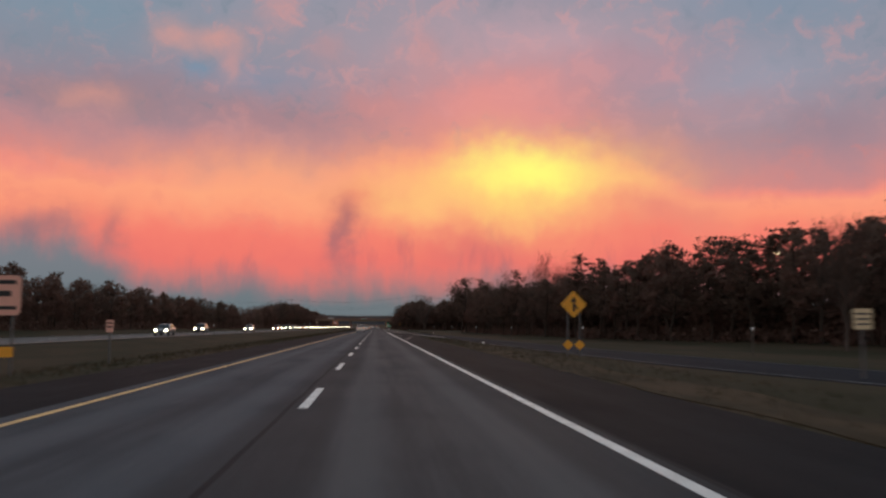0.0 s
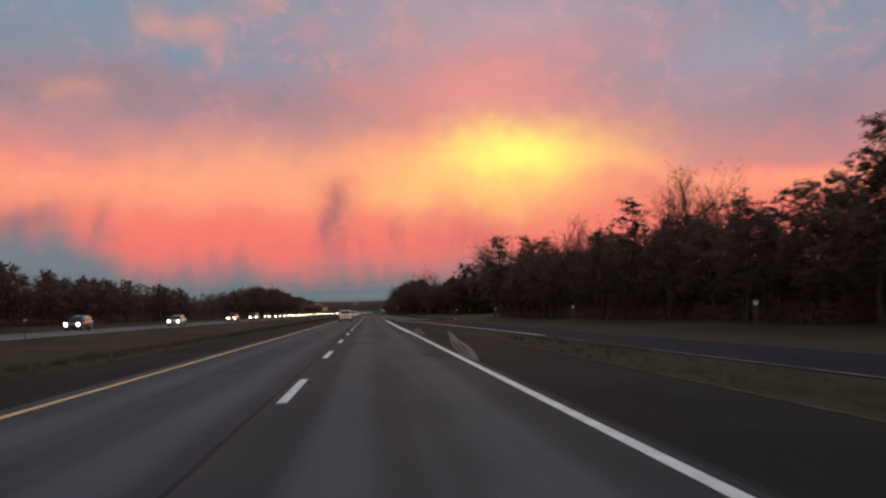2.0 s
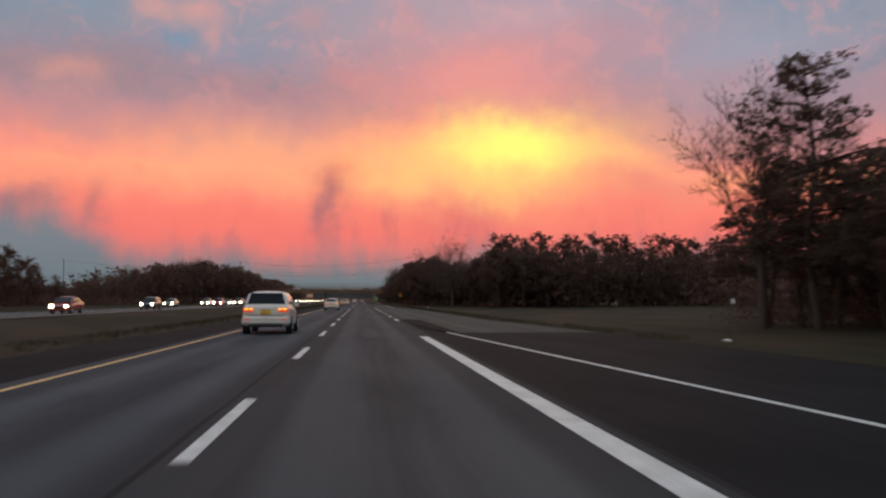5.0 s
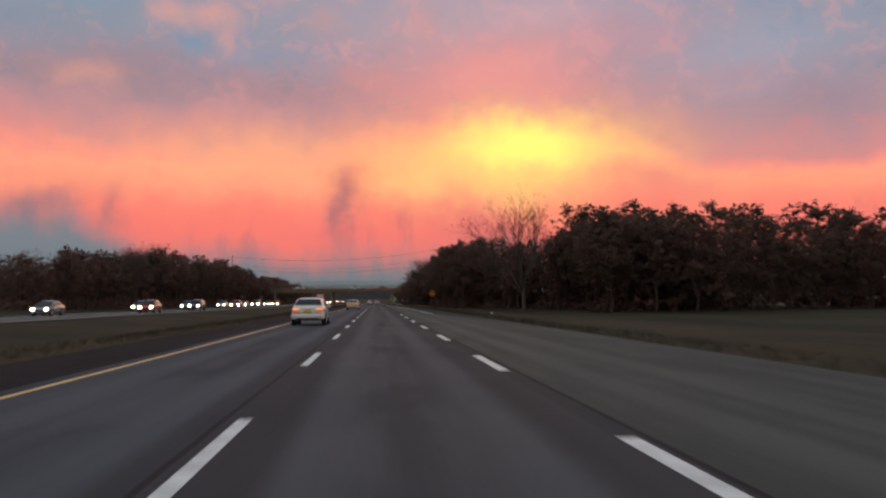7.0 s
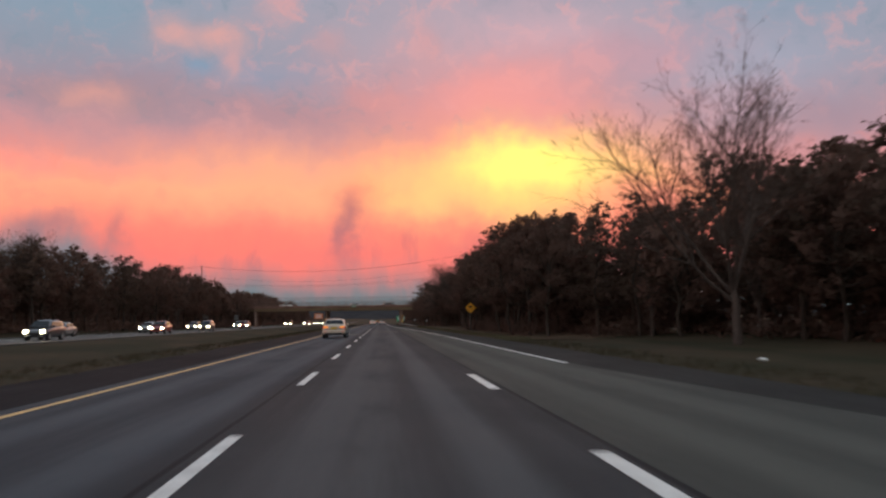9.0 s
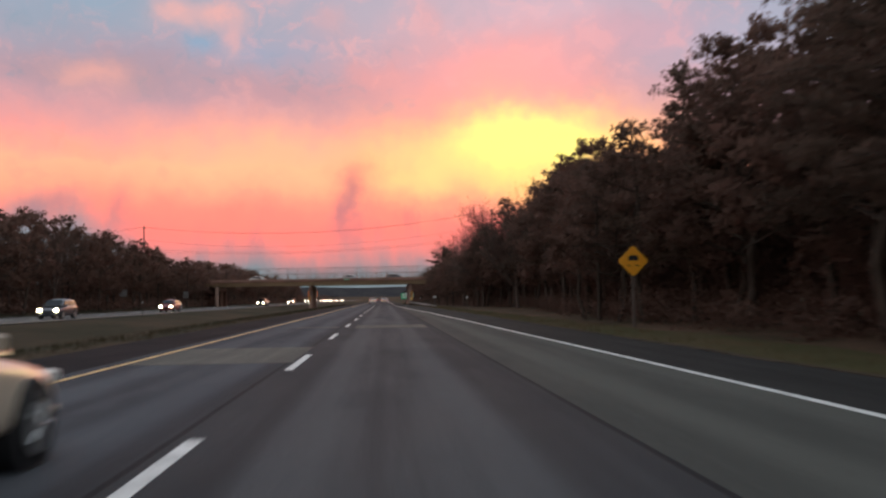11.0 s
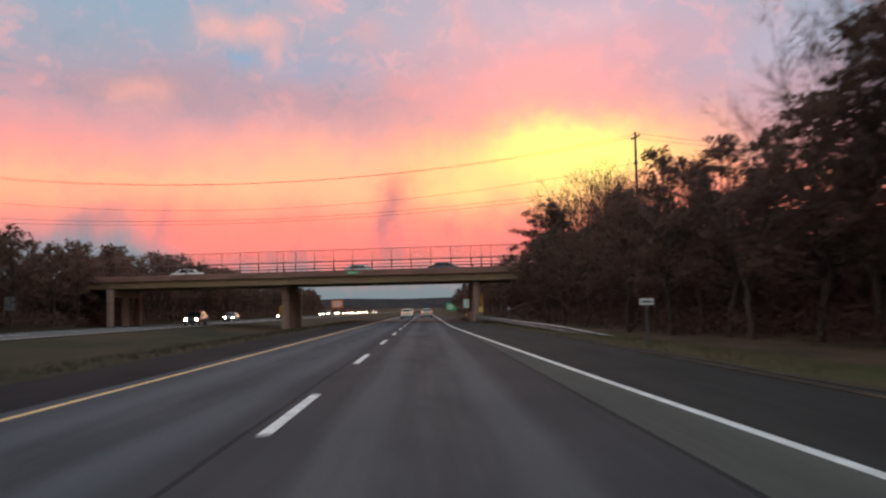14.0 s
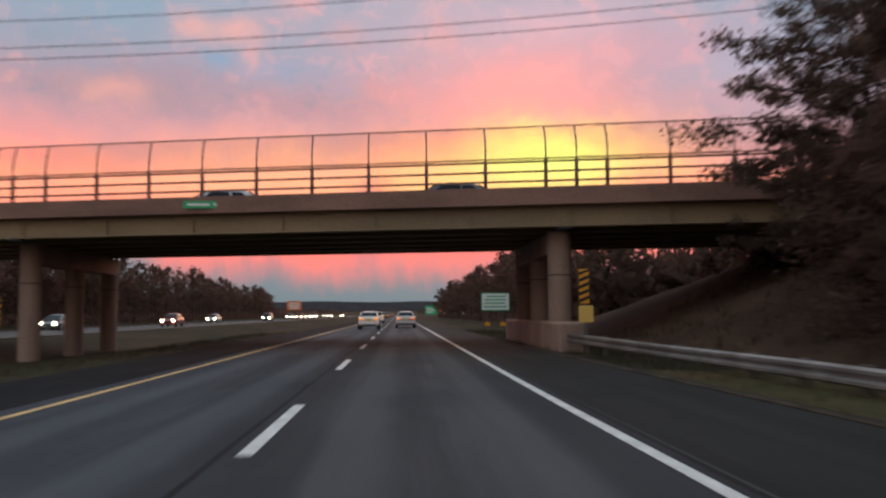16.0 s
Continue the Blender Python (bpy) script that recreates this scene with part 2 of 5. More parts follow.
def road_surface(name, color, dark, track, seams=(), bands=(), left=None, spec=0.17):
    """Worn asphalt: aggregate grain, long stains, polished wheel tracks."""
    m = bpy.data.materials.new(name)
    m.use_nodes = True
    n = Net(m.node_tree)
    b = m.node_tree.nodes["Principled BSDF"]
    pos = n.add("ShaderNodeNewGeometry").outputs["Position"]
    sep = n.add("ShaderNodeSeparateXYZ")
    n.link(pos, sep.inputs[0])
    x, y = sep.outputs[0], sep.outputs[1]
    long = n.noise(n.xyz(n.math("MULTIPLY", x, 1.6), n.math("MULTIPLY", y, 0.05), 0.0), 1.0, 5.0, 0.6)
    blot = n.noise(n.xyz(x, n.math("MULTIPLY", y, 0.35), 4.0), 0.5, 5.0, 0.6)
    grit = n.noise(pos, 55.0, 3.0, 0.7)
    stone = n.noise(pos, 14.0, 4.0, 0.7)
    col = n.mix(n.step(long, 0.3, 0.7), tuple(dark) + (1,), tuple(color) + (1,))
    col = n.mix(n.math("MULTIPLY", n.step(blot, 0.46, 0.66), 0.65), col, tuple(dark) + (1,))
    wob = n.math("MULTIPLY", n.math("SUBTRACT", blot, 0.5), 0.25)
    for cx in track:
        d = n.math("ABSOLUTE", n.math("SUBTRACT", n.math("ADD", x, wob), cx))
        col = n.mix(n.step(d, 0.1, 0.5, 0.55, 0.0), col, tuple(v * 1.35 for v in color) + (1,))
    if left:
        col = n.mix(n.step(x, -0.25, -0.15, 1.0, 0.0), col, n.mix(1.0, col, tuple(left) + (1,), "MULTIPLY"))
    for cx, w in bands:
        d = n.math("ABSOLUTE", n.math("SUBTRACT", n.math("ADD", x, n.math("MULTIPLY", n.math("SUBTRACT", long, 0.5), 0.5)), cx))
        col = n.mix(n.step(d, w * 0.5, w, 0.6, 0.0), col, tuple(v * 0.72 for v in dark) + (1,))
    for cx, w in seams:
        d = n.math("ABSOLUTE", n.math("SUBTRACT", n.math("ADD", x, n.math("MULTIPLY", wob, 0.4)), cx))
        col = n.mix(n.step(d, w * 0.5, w, 0.92, 0.0), col, tuple(v * 0.28 for v in dark) + (1,))
    grain = n.mix(n.step(grit, 0.3, 0.7), (0.72, 0.72, 0.72, 1), (1.3, 1.3, 1.3, 1))
    col = n.mix(0.8, col, grain, "MULTIPLY")
    col = n.mix(0.5, col, n.mix(n.step(stone, 0.3, 0.7), (0.8, 0.8, 0.8, 1), (1.2, 1.2, 1.2, 1)), "MULTIPLY")
    n.link(col, b.inputs["Base Color"])
    n.link(n.math("ADD", 0.72, n.math("MULTIPLY", blot, 0.25)), b.inputs["Roughness"])
    b.inputs["Specular IOR Level"].default_value = spec
    bp = n.add("ShaderNodeBump")
    bp.inputs["Strength"].default_value = 0.35
    bp.inputs["Distance"].default_value = 0.01
    n.link(grit, bp.inputs["Height"])
    n.link(bp.outputs[0], b.inputs["Normal"])
    return m


ASPHALT = road_surface("asphalt", (0.070, 0.070, 0.073), (0.037, 0.0375, 0.0410), (-2.6, -0.95, 0.95, 2.65), ((-0.22, 0.045), (3.90, 0.05)), ((0.05, 0.75), (3.45, 0.70), (3.78, 0.22)), (0.93, 1.0, 1.07))
SHOULDER = road_surface("shoulder_asphalt", (0.0165, 0.0165, 0.0178), (0.0105, 0.0105, 0.0115), (), spec=0.07)
CONCRETE_LANE = road_surface("pale_pavement", (0.078, 0.077, 0.067), (0.056, 0.056, 0.050), (5.0, 6.4), (), spec=0.12)
SHOULDER_GREY = road_surface("grey_shoulder", (0.034, 0.033, 0.031), (0.024, 0.0235, 0.022), (), spec=0.09)
# Part of the sky's sheen at a low angle is in this pale colour.
OPPOSITE = road_surface("oncoming_pavement", (0.125, 0.115, 0.108), (0.09, 0.083, 0.078), (), spec=0.25)
RAMP = road_surface("ramp_asphalt", (0.016, 0.018, 0.024), (0.011, 0.013, 0.0175), (), spec=0.07)
PATCH = road_surface("patch_asphalt", (0.014, 0.0145, 0.015), (0.009, 0.0095, 0.010), (), spec=0.05)
TAR = road_surface("tar_repair", (0.031, 0.030, 0.031), (0.022, 0.0215, 0.022), (), spec=0.1)
PALE_PATCH = road_surface("pale_patch", (0.150, 0.136, 0.116), (0.105, 0.096, 0.084), (), spec=0.1)
WHITE_LINE = surface("white_road_paint", (0.80, 0.78, 0.74), 0.6, other=(0.52, 0.51, 0.48), scale=2.2, fine=24, vary=0.3, space="World")
FADED_LINE = surface("faded_road_paint", (0.085, 0.082, 0.08), 0.7, other=(0.035, 0.035, 0.035), scale=1.5, fine=22, vary=0.3, space="World")
WORN_LINE = surface("worn_road_paint", (0.22, 0.215, 0.21), 0.7, other=(0.03, 0.03, 0.03), scale=0.6, fine=16, vary=0.3, space="World")
EARTH = surface("slope_earth", (0.082, 0.048, 0.032), 0.95, other=(0.050, 0.031, 0.021), scale=0.35, fine=5, vary=0.35, bump=0.8, space="World", spec=0.1)
DRY_STALK = surface("dry_stalks", (0.085, 0.053, 0.034), 0.95, other=(0.052, 0.034, 0.022), scale=0.5, fine=6, vary=0.3, bump=0, space="World", spec=0.1)
DEAD_GRASS = surface("dead_grass", (0.078, 0.052, 0.032), 0.95, other=(0.038, 0.030, 0.018), scale=0.5, fine=10, vary=0.3, bump=0.7, stretch=(1, 0.3, 1), space="World", spec=0.08)
SAND = surface("sandy_gravel", (0.085, 0.064, 0.046), 0.95, other=(0.035, 0.027, 0.020), scale=1.2, fine=12, vary=0.3, bump=0.6, space="World", spec=0.1)
YELLOW_LINE = surface("yellow_road_paint", (0.78, 0.48, 0.17), 0.6, other=(0.56, 0.35, 0.14), scale=1.2, fine=30, vary=0.2, space="World")
GROUND = surface("dry_grass_ground", (0.024, 0.024, 0.011), 0.95, other=(0.056, 0.038, 0.022), scale=0.16, fine=6.0, vary=0.3, bump=0.8, stretch=(1, 0.35, 1), space="World", spec=0.1)
GRASS = surface("grass_blades", (0.032, 0.033, 0.014), 0.9, other=(0.076, 0.052, 0.029), scale=0.25, fine=3.0, vary=0.3, bump=0, space="World", spec=0.15)
VERGE = surface("olive_verge", (0.056, 0.056, 0.022), 0.95, other=(0.088, 0.064, 0.033), scale=0.4, fine=7.0, vary=0.35, bump=0.8, stretch=(1, 0.35, 1), space="World", spec=0.1)
DRY_BANK = surface("dry_bank", (0.115, 0.068, 0.044), 0.95, other=(0.058, 0.044, 0.025), scale=0.35, fine=7.0, vary=0.35, bump=0.8, stretch=(1, 0.4, 1), space="World", spec=0.1)
VERGE_BLADE = surface("verge_blades", (0.066, 0.066, 0.024), 0.9, other=(0.150, 0.095, 0.055), scale=0.3, fine=3.0, vary=0.3, bump=0, space="World", spec=0.15)
CONCRETE = surface("bridge_concrete", (0.42, 0.27, 0.205), 0.85, other=(0.29, 0.185, 0.14), scale=0.6, fine=18, vary=0.22, bump=0.3, stretch=(1, 1, 0.35), space="World")
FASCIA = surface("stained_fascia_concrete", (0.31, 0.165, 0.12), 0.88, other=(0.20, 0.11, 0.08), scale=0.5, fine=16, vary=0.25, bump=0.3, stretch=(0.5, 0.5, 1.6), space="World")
GIRDER = surface("painted_girder", (0.32, 0.225, 0.12), 0.6, other=(0.24, 0.165, 0.088), scale=0.5, fine=12, vary=0.18, bump=0.1, stretch=(0.4, 0.4, 1.5), space="World")
RUST_RAIL = surface("rail_steel", (0.20, 0.12, 0.09), 0.6, metal=0.3, scale=2, fine=20, vary=0.25, space="World")
MESH_WIRE = surface("fence_wire", (0.28, 0.15, 0.115), 0.6, metal=0.3, scale=2, fine=20, vary=0.2, bump=0)
GALVANISED = surface("galvanised_steel", (0.34, 0.32, 0.30), 0.5, metal=0.6, other=(0.20, 0.18, 0.165), scale=1.0, fine=14, vary=0.2, bump=0.05, space="World")
POST_WOOD = surface("weathered_wood", (0.13, 0.10, 0.08), 0.9, other=(0.08, 0.06, 0.05), scale=1.5, fine=12, vary=0.3, stretch=(3, 3, 0.3), space="World")
POLE_WOOD = surface("pole_wood", (0.10, 0.075, 0.06), 0.9, scale=1.5, fine=12, vary=0.3, stretch=(3, 3, 0.3), space="World")
BLACK = surface("black_print", (0.015, 0.015, 0.015), 0.5, scale=3, fine=30, vary=0.2, bump=0)
CABLE = surface("cable_rubber", (0.02, 0.018, 0.018), 0.7, scale=3, fine=30, vary=0.2, bump=0)
SIGN_POST = surface("dull_sign_post", (0.12, 0.115, 0.11), 0.6, metal=0.3, scale=2, fine=20, vary=0.2, bump=0)
SIGN_YELLOW = surface("yellow_sheeting", (0.88, 0.38, 0.025), 0.35, other=(0.80, 0.34, 0.025), scale=2, fine=60, vary=0.08, bump=0)
PALE_YELLOW = surface("faded_yellow_sheeting", (0.90, 0.56, 0.14), 0.4, scale=2, fine=60, vary=0.08, bump=0)
SIGN_WHITE = surface("white_sheeting", (0.84, 0.83, 0.78), 0.35, scale=2, fine=60, vary=0.08, bump=0)
# White sheeting with warm pinkish-orange light put into its colour.
SIGN_WARM_LIT = surface("warm_lit_white_sheeting", (0.80, 0.40, 0.30), 0.4, scale=2, fine=60, vary=0.1, bump=0)
SIGN_CREAM = surface("cream_sheeting", (0.72, 0.55, 0.33), 0.4, scale=2, fine=60, vary=0.1, bump=0)
SIGN_GREEN = surface("green_sheeting", (0.03, 0.42, 0.17), 0.35, scale=2, fine=60, vary=0.1, bump=0)
SIGN_ORANGE = surface("orange_sheeting", (0.75, 0.20, 0.05), 0.4, scale=2, fine=60, vary=0.1, bump=0)
SIGN_BACK = surface("aluminium_back", (0.35, 0.35, 0.34), 0.5, metal=0.6, scale=2, fine=40, vary=0.15, bump=0)
BARK = surface("bark", (0.085, 0.062, 0.048), 0.95, other=(0.05, 0.037, 0.03), scale=1.5, fine=14, vary=0.3, bump=0.6, stretch=(2, 2, 0.4), spec=0.1)
PALE_BARK = surface("pale_grey_bark", (0.13, 0.095, 0.078), 0.95, other=(0.085, 0.063, 0.053), scale=1.5, fine=14, vary=0.3, bump=0.6, stretch=(2, 2, 0.4), spec=0.1)
TWIG = surface("bare_twigs", (0.11, 0.075, 0.06), 0.95, scale=1.5, fine=8, vary=0.2, bump=0, spec=0.1)
# Leaf colours hold some warm haze: redder and lighter than the leaves themselves.
NEEDLES = foliage("pine_needles", (0.150, 0.106, 0.080), (0.176, 0.116, 0.090), scale=0.5, fine=4, jitter=0.15)
BROWN_LEAF = foliage("brown_oak_leaves", (0.215, 0.128, 0.100), (0.175, 0.111, 0.086), scale=0.5, fine=4, jitter=0.15)
UNDERGROWTH = foliage("undergrowth_leaves", (0.165, 0.100, 0.078), (0.188, 0.114, 0.088), scale=0.3, fine=3, space="World")
HILL = surface("far_woods", (0.060, 0.055, 0.055), 0.95, other=(0.045, 0.042, 0.045), scale=0.02, fine=0.12, vary=0.3, bump=0, space="World", spec=0.0)
TYRE = surface("tyre_rubber", (0.02, 0.02, 0.02), 0.85, scale=4, fine=40, vary=0.2)
ALLOY = surface("alloy_rim", (0.45, 0.44, 0.43), 0.35, metal=0.8, scale=4, fine=40, vary=0.1, bump=0)
DARK_TRIM = surface("dark_trim", (0.025, 0.025, 0.027), 0.6, scale=4, fine=40, vary=0.2)
CAR_GLASS = surface("tinted_glass", (0.010, 0.014, 0.020), 0.06, scale=2, fine=10, vary=0.05, bump=0, spec=0.18)
PLATE_YELLOW = surface("number_plate", (0.92, 0.58, 0.05), 0.4, scale=4, fine=40, vary=0.1, bump=0)
TAIL_RED = lamp("tail_lamp_red", (1.0, 0.07, 0.03), 0.38, (0.5, 0.03, 0.03))
AMBER = lamp("amber_lamp", (1.0, 0.50, 0.07), 1.25, (0.8, 0.4, 0.05))
HEAD = lamp("head_lamp_lit", (1.0, 0.88, 0.56), 16.0)
STREET = lamp("street_lamp_glow", (1.0, 0.72, 0.34), 14.0)


def paint(name, color):
    m = surface(name, color, 0.32, scale=0.8, fine=30, vary=0.06, bump=0)
    b = m.node_tree.nodes["Principled BSDF"]
    b.inputs["Coat Weight"].default_value = 0.6
    b.inputs["Coat Roughness"].default_value = 0.08
    return m


# White is warmed and beige lightened to hold headlight light from behind.
WHITE_PAINT = paint("warmed_white_car_paint", (0.82, 0.77, 0.68))
BEIGE_PAINT = paint("beige_car_paint", (0.66, 0.53, 0.40))
GREY_PAINT = paint("grey_car_paint", (0.20, 0.21, 0.22))
DARK_PAINT = paint("dark_car_paint", (0.04, 0.045, 0.055))
RED_PAINT = paint("red_car_paint", (0.30, 0.03, 0.025))
SILVER_PAINT = paint("silver_car_paint", (0.46, 0.46, 0.46))


# ---- mesh helpers ----
def mesh_of(name, verts, faces, material, smooth=False, normals=None):
    me = bpy.data.meshes.new(name)
    me.from_pydata([tuple(v) for v in verts], [], faces)
    me.materials.append(material)
    if smooth:
        me.polygons.foreach_set("use_smooth", [True] * len(me.polygons))
    me.update()
    if normals is not None:
        me.polygons.foreach_set("use_smooth", [True] * len(me.polygons))
        me.normals_split_custom_set_from_vertices([tuple(q) for q in normals])
    return me


def thing(name, place=(0, 0, 0), turn=0.0, label="", category="", group="", kind=""):
    e = new(name)
    e.empty_display_size = 0.3
    e.matrix_basis = pose(*place, 0, 0, turn)
    return tagged(e, label, category, group, kind)


def part(name, bm, material, parent=None, label="", smooth=False):
    """Links a bmesh, or a ready mesh, as ONE mesh object under a thing or a part."""
    if isinstance(bm, bpy.types.Mesh):
        me = bm
    else:
        me = bpy.data.meshes.new(name)
        bm.to_mesh(me)
        bm.free()
        me.materials.append(material)
        if smooth:
            me.polygons.foreach_set("use_smooth", [True] * len(me.polygons))
    ob = new(name, me)
    ob.parent = parent
    return tagged(ob, label)


def box(bm, x0, x1, y0, y1, z0, z1, bevel=0.0):
    r = bmesh.ops.create_cube(bm, size=1.0, matrix=Matrix.Translation(((x0 + x1) / 2, (y0 + y1) / 2, (z0 + z1) / 2)) @ Matrix.Diagonal((x1 - x0, y1 - y0, z1 - z0, 1)))
    if bevel:
        edges = list({e for v in r["verts"] for e in v.link_edges})
        bmesh.ops.bevel(bm, geom=edges, offset=bevel, segments=1, affect="EDGES")
    return bm


def one_box(*a, bevel=0.0):
    return box(bmesh.new(), *a, bevel=bevel)


def rod(bm, a, b, r0, r1=None, sides=8, caps=True):
    a, b = Vector(a), Vector(b)
    m = Matrix.Translation((a + b) / 2) @ (b - a).to_track_quat("Z", "Y").to_matrix().to_4x4()
    bmesh.ops.create_cone(bm, cap_ends=caps, segments=sides, radius1=r0, radius2=r0 if r1 is None else r1, depth=(b - a).length, matrix=m)
    return bm


def strip(name, left, right, z, material, thick=0.0, parent=None, label="", kind="structure", category=""):
    """A sheet between two edge lines of (x, y) points, with an edge of some thickness."""
    n = len(left)
    v = [(x, y, z) for x, y in left] + [(x, y, z) for x, y in right]
    f = [(i, n + i, n + i + 1, i + 1) for i in range(n - 1)]
    if thick:
        v += [(x, y, z - thick) for x, y in left] + [(x, y, z - thick) for x, y in right]
        f += [(i, i + 1, 2 * n + i + 1, 2 * n + i) for i in range(n - 1)]
        f += [(n + i, 3 * n + i, 3 * n + i + 1, n + i + 1) for i in range(n - 1)]
        f += [(0, 2 * n, 3 * n, n), (n - 1, 2 * n - 1, 4 * n - 1, 3 * n - 1)]
    ob = new(name, mesh_of(name, v, f, material))
    ob.parent = parent
    return tagged(ob, label, category, "", kind)


def lerp_at(table, y):
    return float(np.interp(y, [a for a, _ in table], [b for _, b in table]))


# ---- the plan: edges as (y, x) tables ----
RIGHT_PAVED = [(-60, 6.55), (100, 6.5), (113, 6.6), (124, 8.0), (140, 9.0), (160, 11.8), (185, 11.0), (210, 9.6), (300, 9.4), (340, 9.2), (420, 8.4), (470, 7.9), (505, 6.9), (520, 6.2), (700, 6.2), (3000, 6.2)]
RIGHT_LINE = [(300, 6.95), (350, 6.75), (385, 6.2), (415, 5.6), (445, 4.75), (476, 4.02), (490, 3.75), (506, 3.62), (3000, 3.62)]
RIGHT_WOOD = [(-60, 40), (40, 34), (95, 25), (130, 21.5), (196, 22), (205, 52), (292, 56), (300, 25.5), (322, 23.5), (342, 13.0), (385, 13.0), (398, 14.6), (412, 16.6), (426, 18.4), (439, 18.4), (450, 14.4), (470, 12.4), (500, 12.2), (540, 15), (900, 16)]
LEFT_WOOD = [(-60, -46), (200, -43), (320, -40), (430, -37), (560, -38), (900, -40)]


# ---- ground ----
def make_ground():
    xs = [-1500, -600, -200, -90, -60, -46, -40, -34.5, -33.8, -21.8, -21.0, -17.5, -14, -10.5, -7.0, -6.2, 0, 6.0, 7.2, 9.0, 11.0, 14, 18, 24, 34, 60, 120, 300, 700, 1500]
    ys = [-120, -60] + list(range(-40, 900, 12)) + [1000, 1300, 1800, 2600, 3600, 4600]
    v, f = [], []
    for y in ys:
        for x in xs:
            z = -0.06
            if -21 < x < -7.0:
                z = -0.06 - 0.55 * math.sin(math.pi * (x + 21) / 14) ** 2
            elif x < -36:
                z = 0.15 + min(1.2, (-36 - x) * 0.05)
            elif x > 9.0:
                edge = lerp_at(RIGHT_WOOD, y)
                z = -0.06 + 0.45 * max(0.0, min(1.0, (x - edge + 3) / 8)) * (0 if x < 10 else 1)
            if x > 8 and 340 < y < 504:
                z -= 0.30
            z += 0.05 * noise.noise((x * 0.2, y * 0.09, 1.5)) * (1 if (x < -7.5 or x > 11) and not -35 < x < -21 else 0)
            if y > 1500:
                z += (y - 1500) * 0.004
            v.append((x, y, z))
    w = len(xs)
    for j in range(len(ys) - 1):
        for i in range(w - 1):
            a = j * w + i
            f.append((a, a + 1, a + w + 1, a + w))
    ob = new("ground", mesh_of("ground", v, f, GROUND, True))
    return tagged(ob, "dry olive-brown grass verge and median ground", "ground", "", "structure")


ground = make_ground()


def edge(table, y0, y1, step=10.0):
    n = max(2, int((y1 - y0) / step) + 1)
    return [(lerp_at(table, y), y) for y in np.linspace(y0, y1, n)]


def const(x, y0, y1, step=10.0):
    n = max(2, int((y1 - y0) / step) + 1)
    return [(x, y) for y in np.linspace(y0, y1, n)]


FAR = 3000
road = strip("road", const(-3.95, -60, FAR, 30), const(3.94, -60, FAR, 30), 0.0, ASPHALT, 0.1, label="two-lane worn grey asphalt highway carriageway", category="road")
strip("shoulder_left", const(-6.25, -60, FAR, 30), const(-3.95, -60, FAR, 30), -0.004, SHOULDER, 0.1, label="dark asphalt shoulder beside the yellow line", category="road shoulder")
strip("shoulder_right", const(3.94, -60, 120), edge(RIGHT_PAVED, -60, 120), -0.004, SHOULDER, 0.1, label="dark asphalt shoulder beside the white line", category="road shoulder")
strip("gore", const(3.94, 120, 186, 5), edge(RIGHT_PAVED, 120, 186, 5), -0.004, SHOULDER, 0.1, label="dark asphalt gore where the ramp joins", category="road")
LANE_EDGE = [(186, 11.0), (210, 9.6), (262, 9.45), (300, 7.0)] + [(y, x + 0.03) for y, x in RIGHT_LINE[1:6]] + [(500, 3.98), (506, 3.95)]
strip("merge_lane", const(3.94, 186, 506, 8), edge(LANE_EDGE, 186, 506, 8), -0.003, CONCRETE_LANE, 0.1, label="paler worn pavement of the merging lane", category="road")
strip("shoulder_far", edge([(260, 9.3)] + LANE_EDGE[3:], 260, 506, 6), edge(RIGHT_PAVED, 260, 506, 6), -0.006, SHOULDER_GREY, 0.1, label="dark asphalt shoulder beside the white line drawing in", category="road shoulder")
strip("shoulder_beyond", const(3.94, 506, FAR, 30), edge(RIGHT_PAVED, 506, FAR, 30), -0.006, SHOULDER_GREY, 0.1, label="dark asphalt shoulder past the overpass", category="road shoulder")
strip("shoulder_opposite", const(-33.6, -60, FAR, 30), const(-31.2, -60, FAR, 30), -0.003, SHOULDER, 0.1, label="dark asphalt shoulder of the oncoming carriageway", category="road shoulder")
opposite = strip("road_opposite", const(-31.2, -60, FAR, 30), const(-21.9, -60, FAR, 30), 0.0, OPPOSITE, 0.1, label="worn carriageway of the oncoming traffic, pale with sky sheen", category="road")
# the ramp comes in from beyond the grass strip
RAMP_LEFT = [(-60, 26.0), (0, 17.5), (17, 13.0), (30, 11.3), (59, 10.0), (106, 9.0), (124, 8.3)]
RAMP_RIGHT = [(-60, 32.0), (0, 23.0), (17, 18.5), (27, 17.0), (50, 15.0), (75, 14.0), (110, 12.9), (138, 12.2)]
ramp = strip("road_ramp", [(lerp_at(RAMP_LEFT, y), y) for y in range(-60, 139, 6)], [(lerp_at(RAMP_RIGHT, y), y) for y in range(-60, 139, 6)], -0.045, RAMP, 0.1, label="bluish dark asphalt entrance ramp", category="road")


# ---- painted lines, each stripe a piece of its road ----
def stripe_mesh(name, length, width, material):
    h = width / 2
    return mesh_of(name, [(-h, 0, 0), (h, 0, 0), (h, length, 0), (-h, length, 0), (-h, 0, -0.004), (h, 0, -0.004), (h, length, -0.004), (-h, length, -0.004)],
                   [(0, 1, 2, 3), (0, 4, 5, 1), (1, 5, 6, 2), (2, 6, 7, 3), (3, 7, 4, 0)], material)


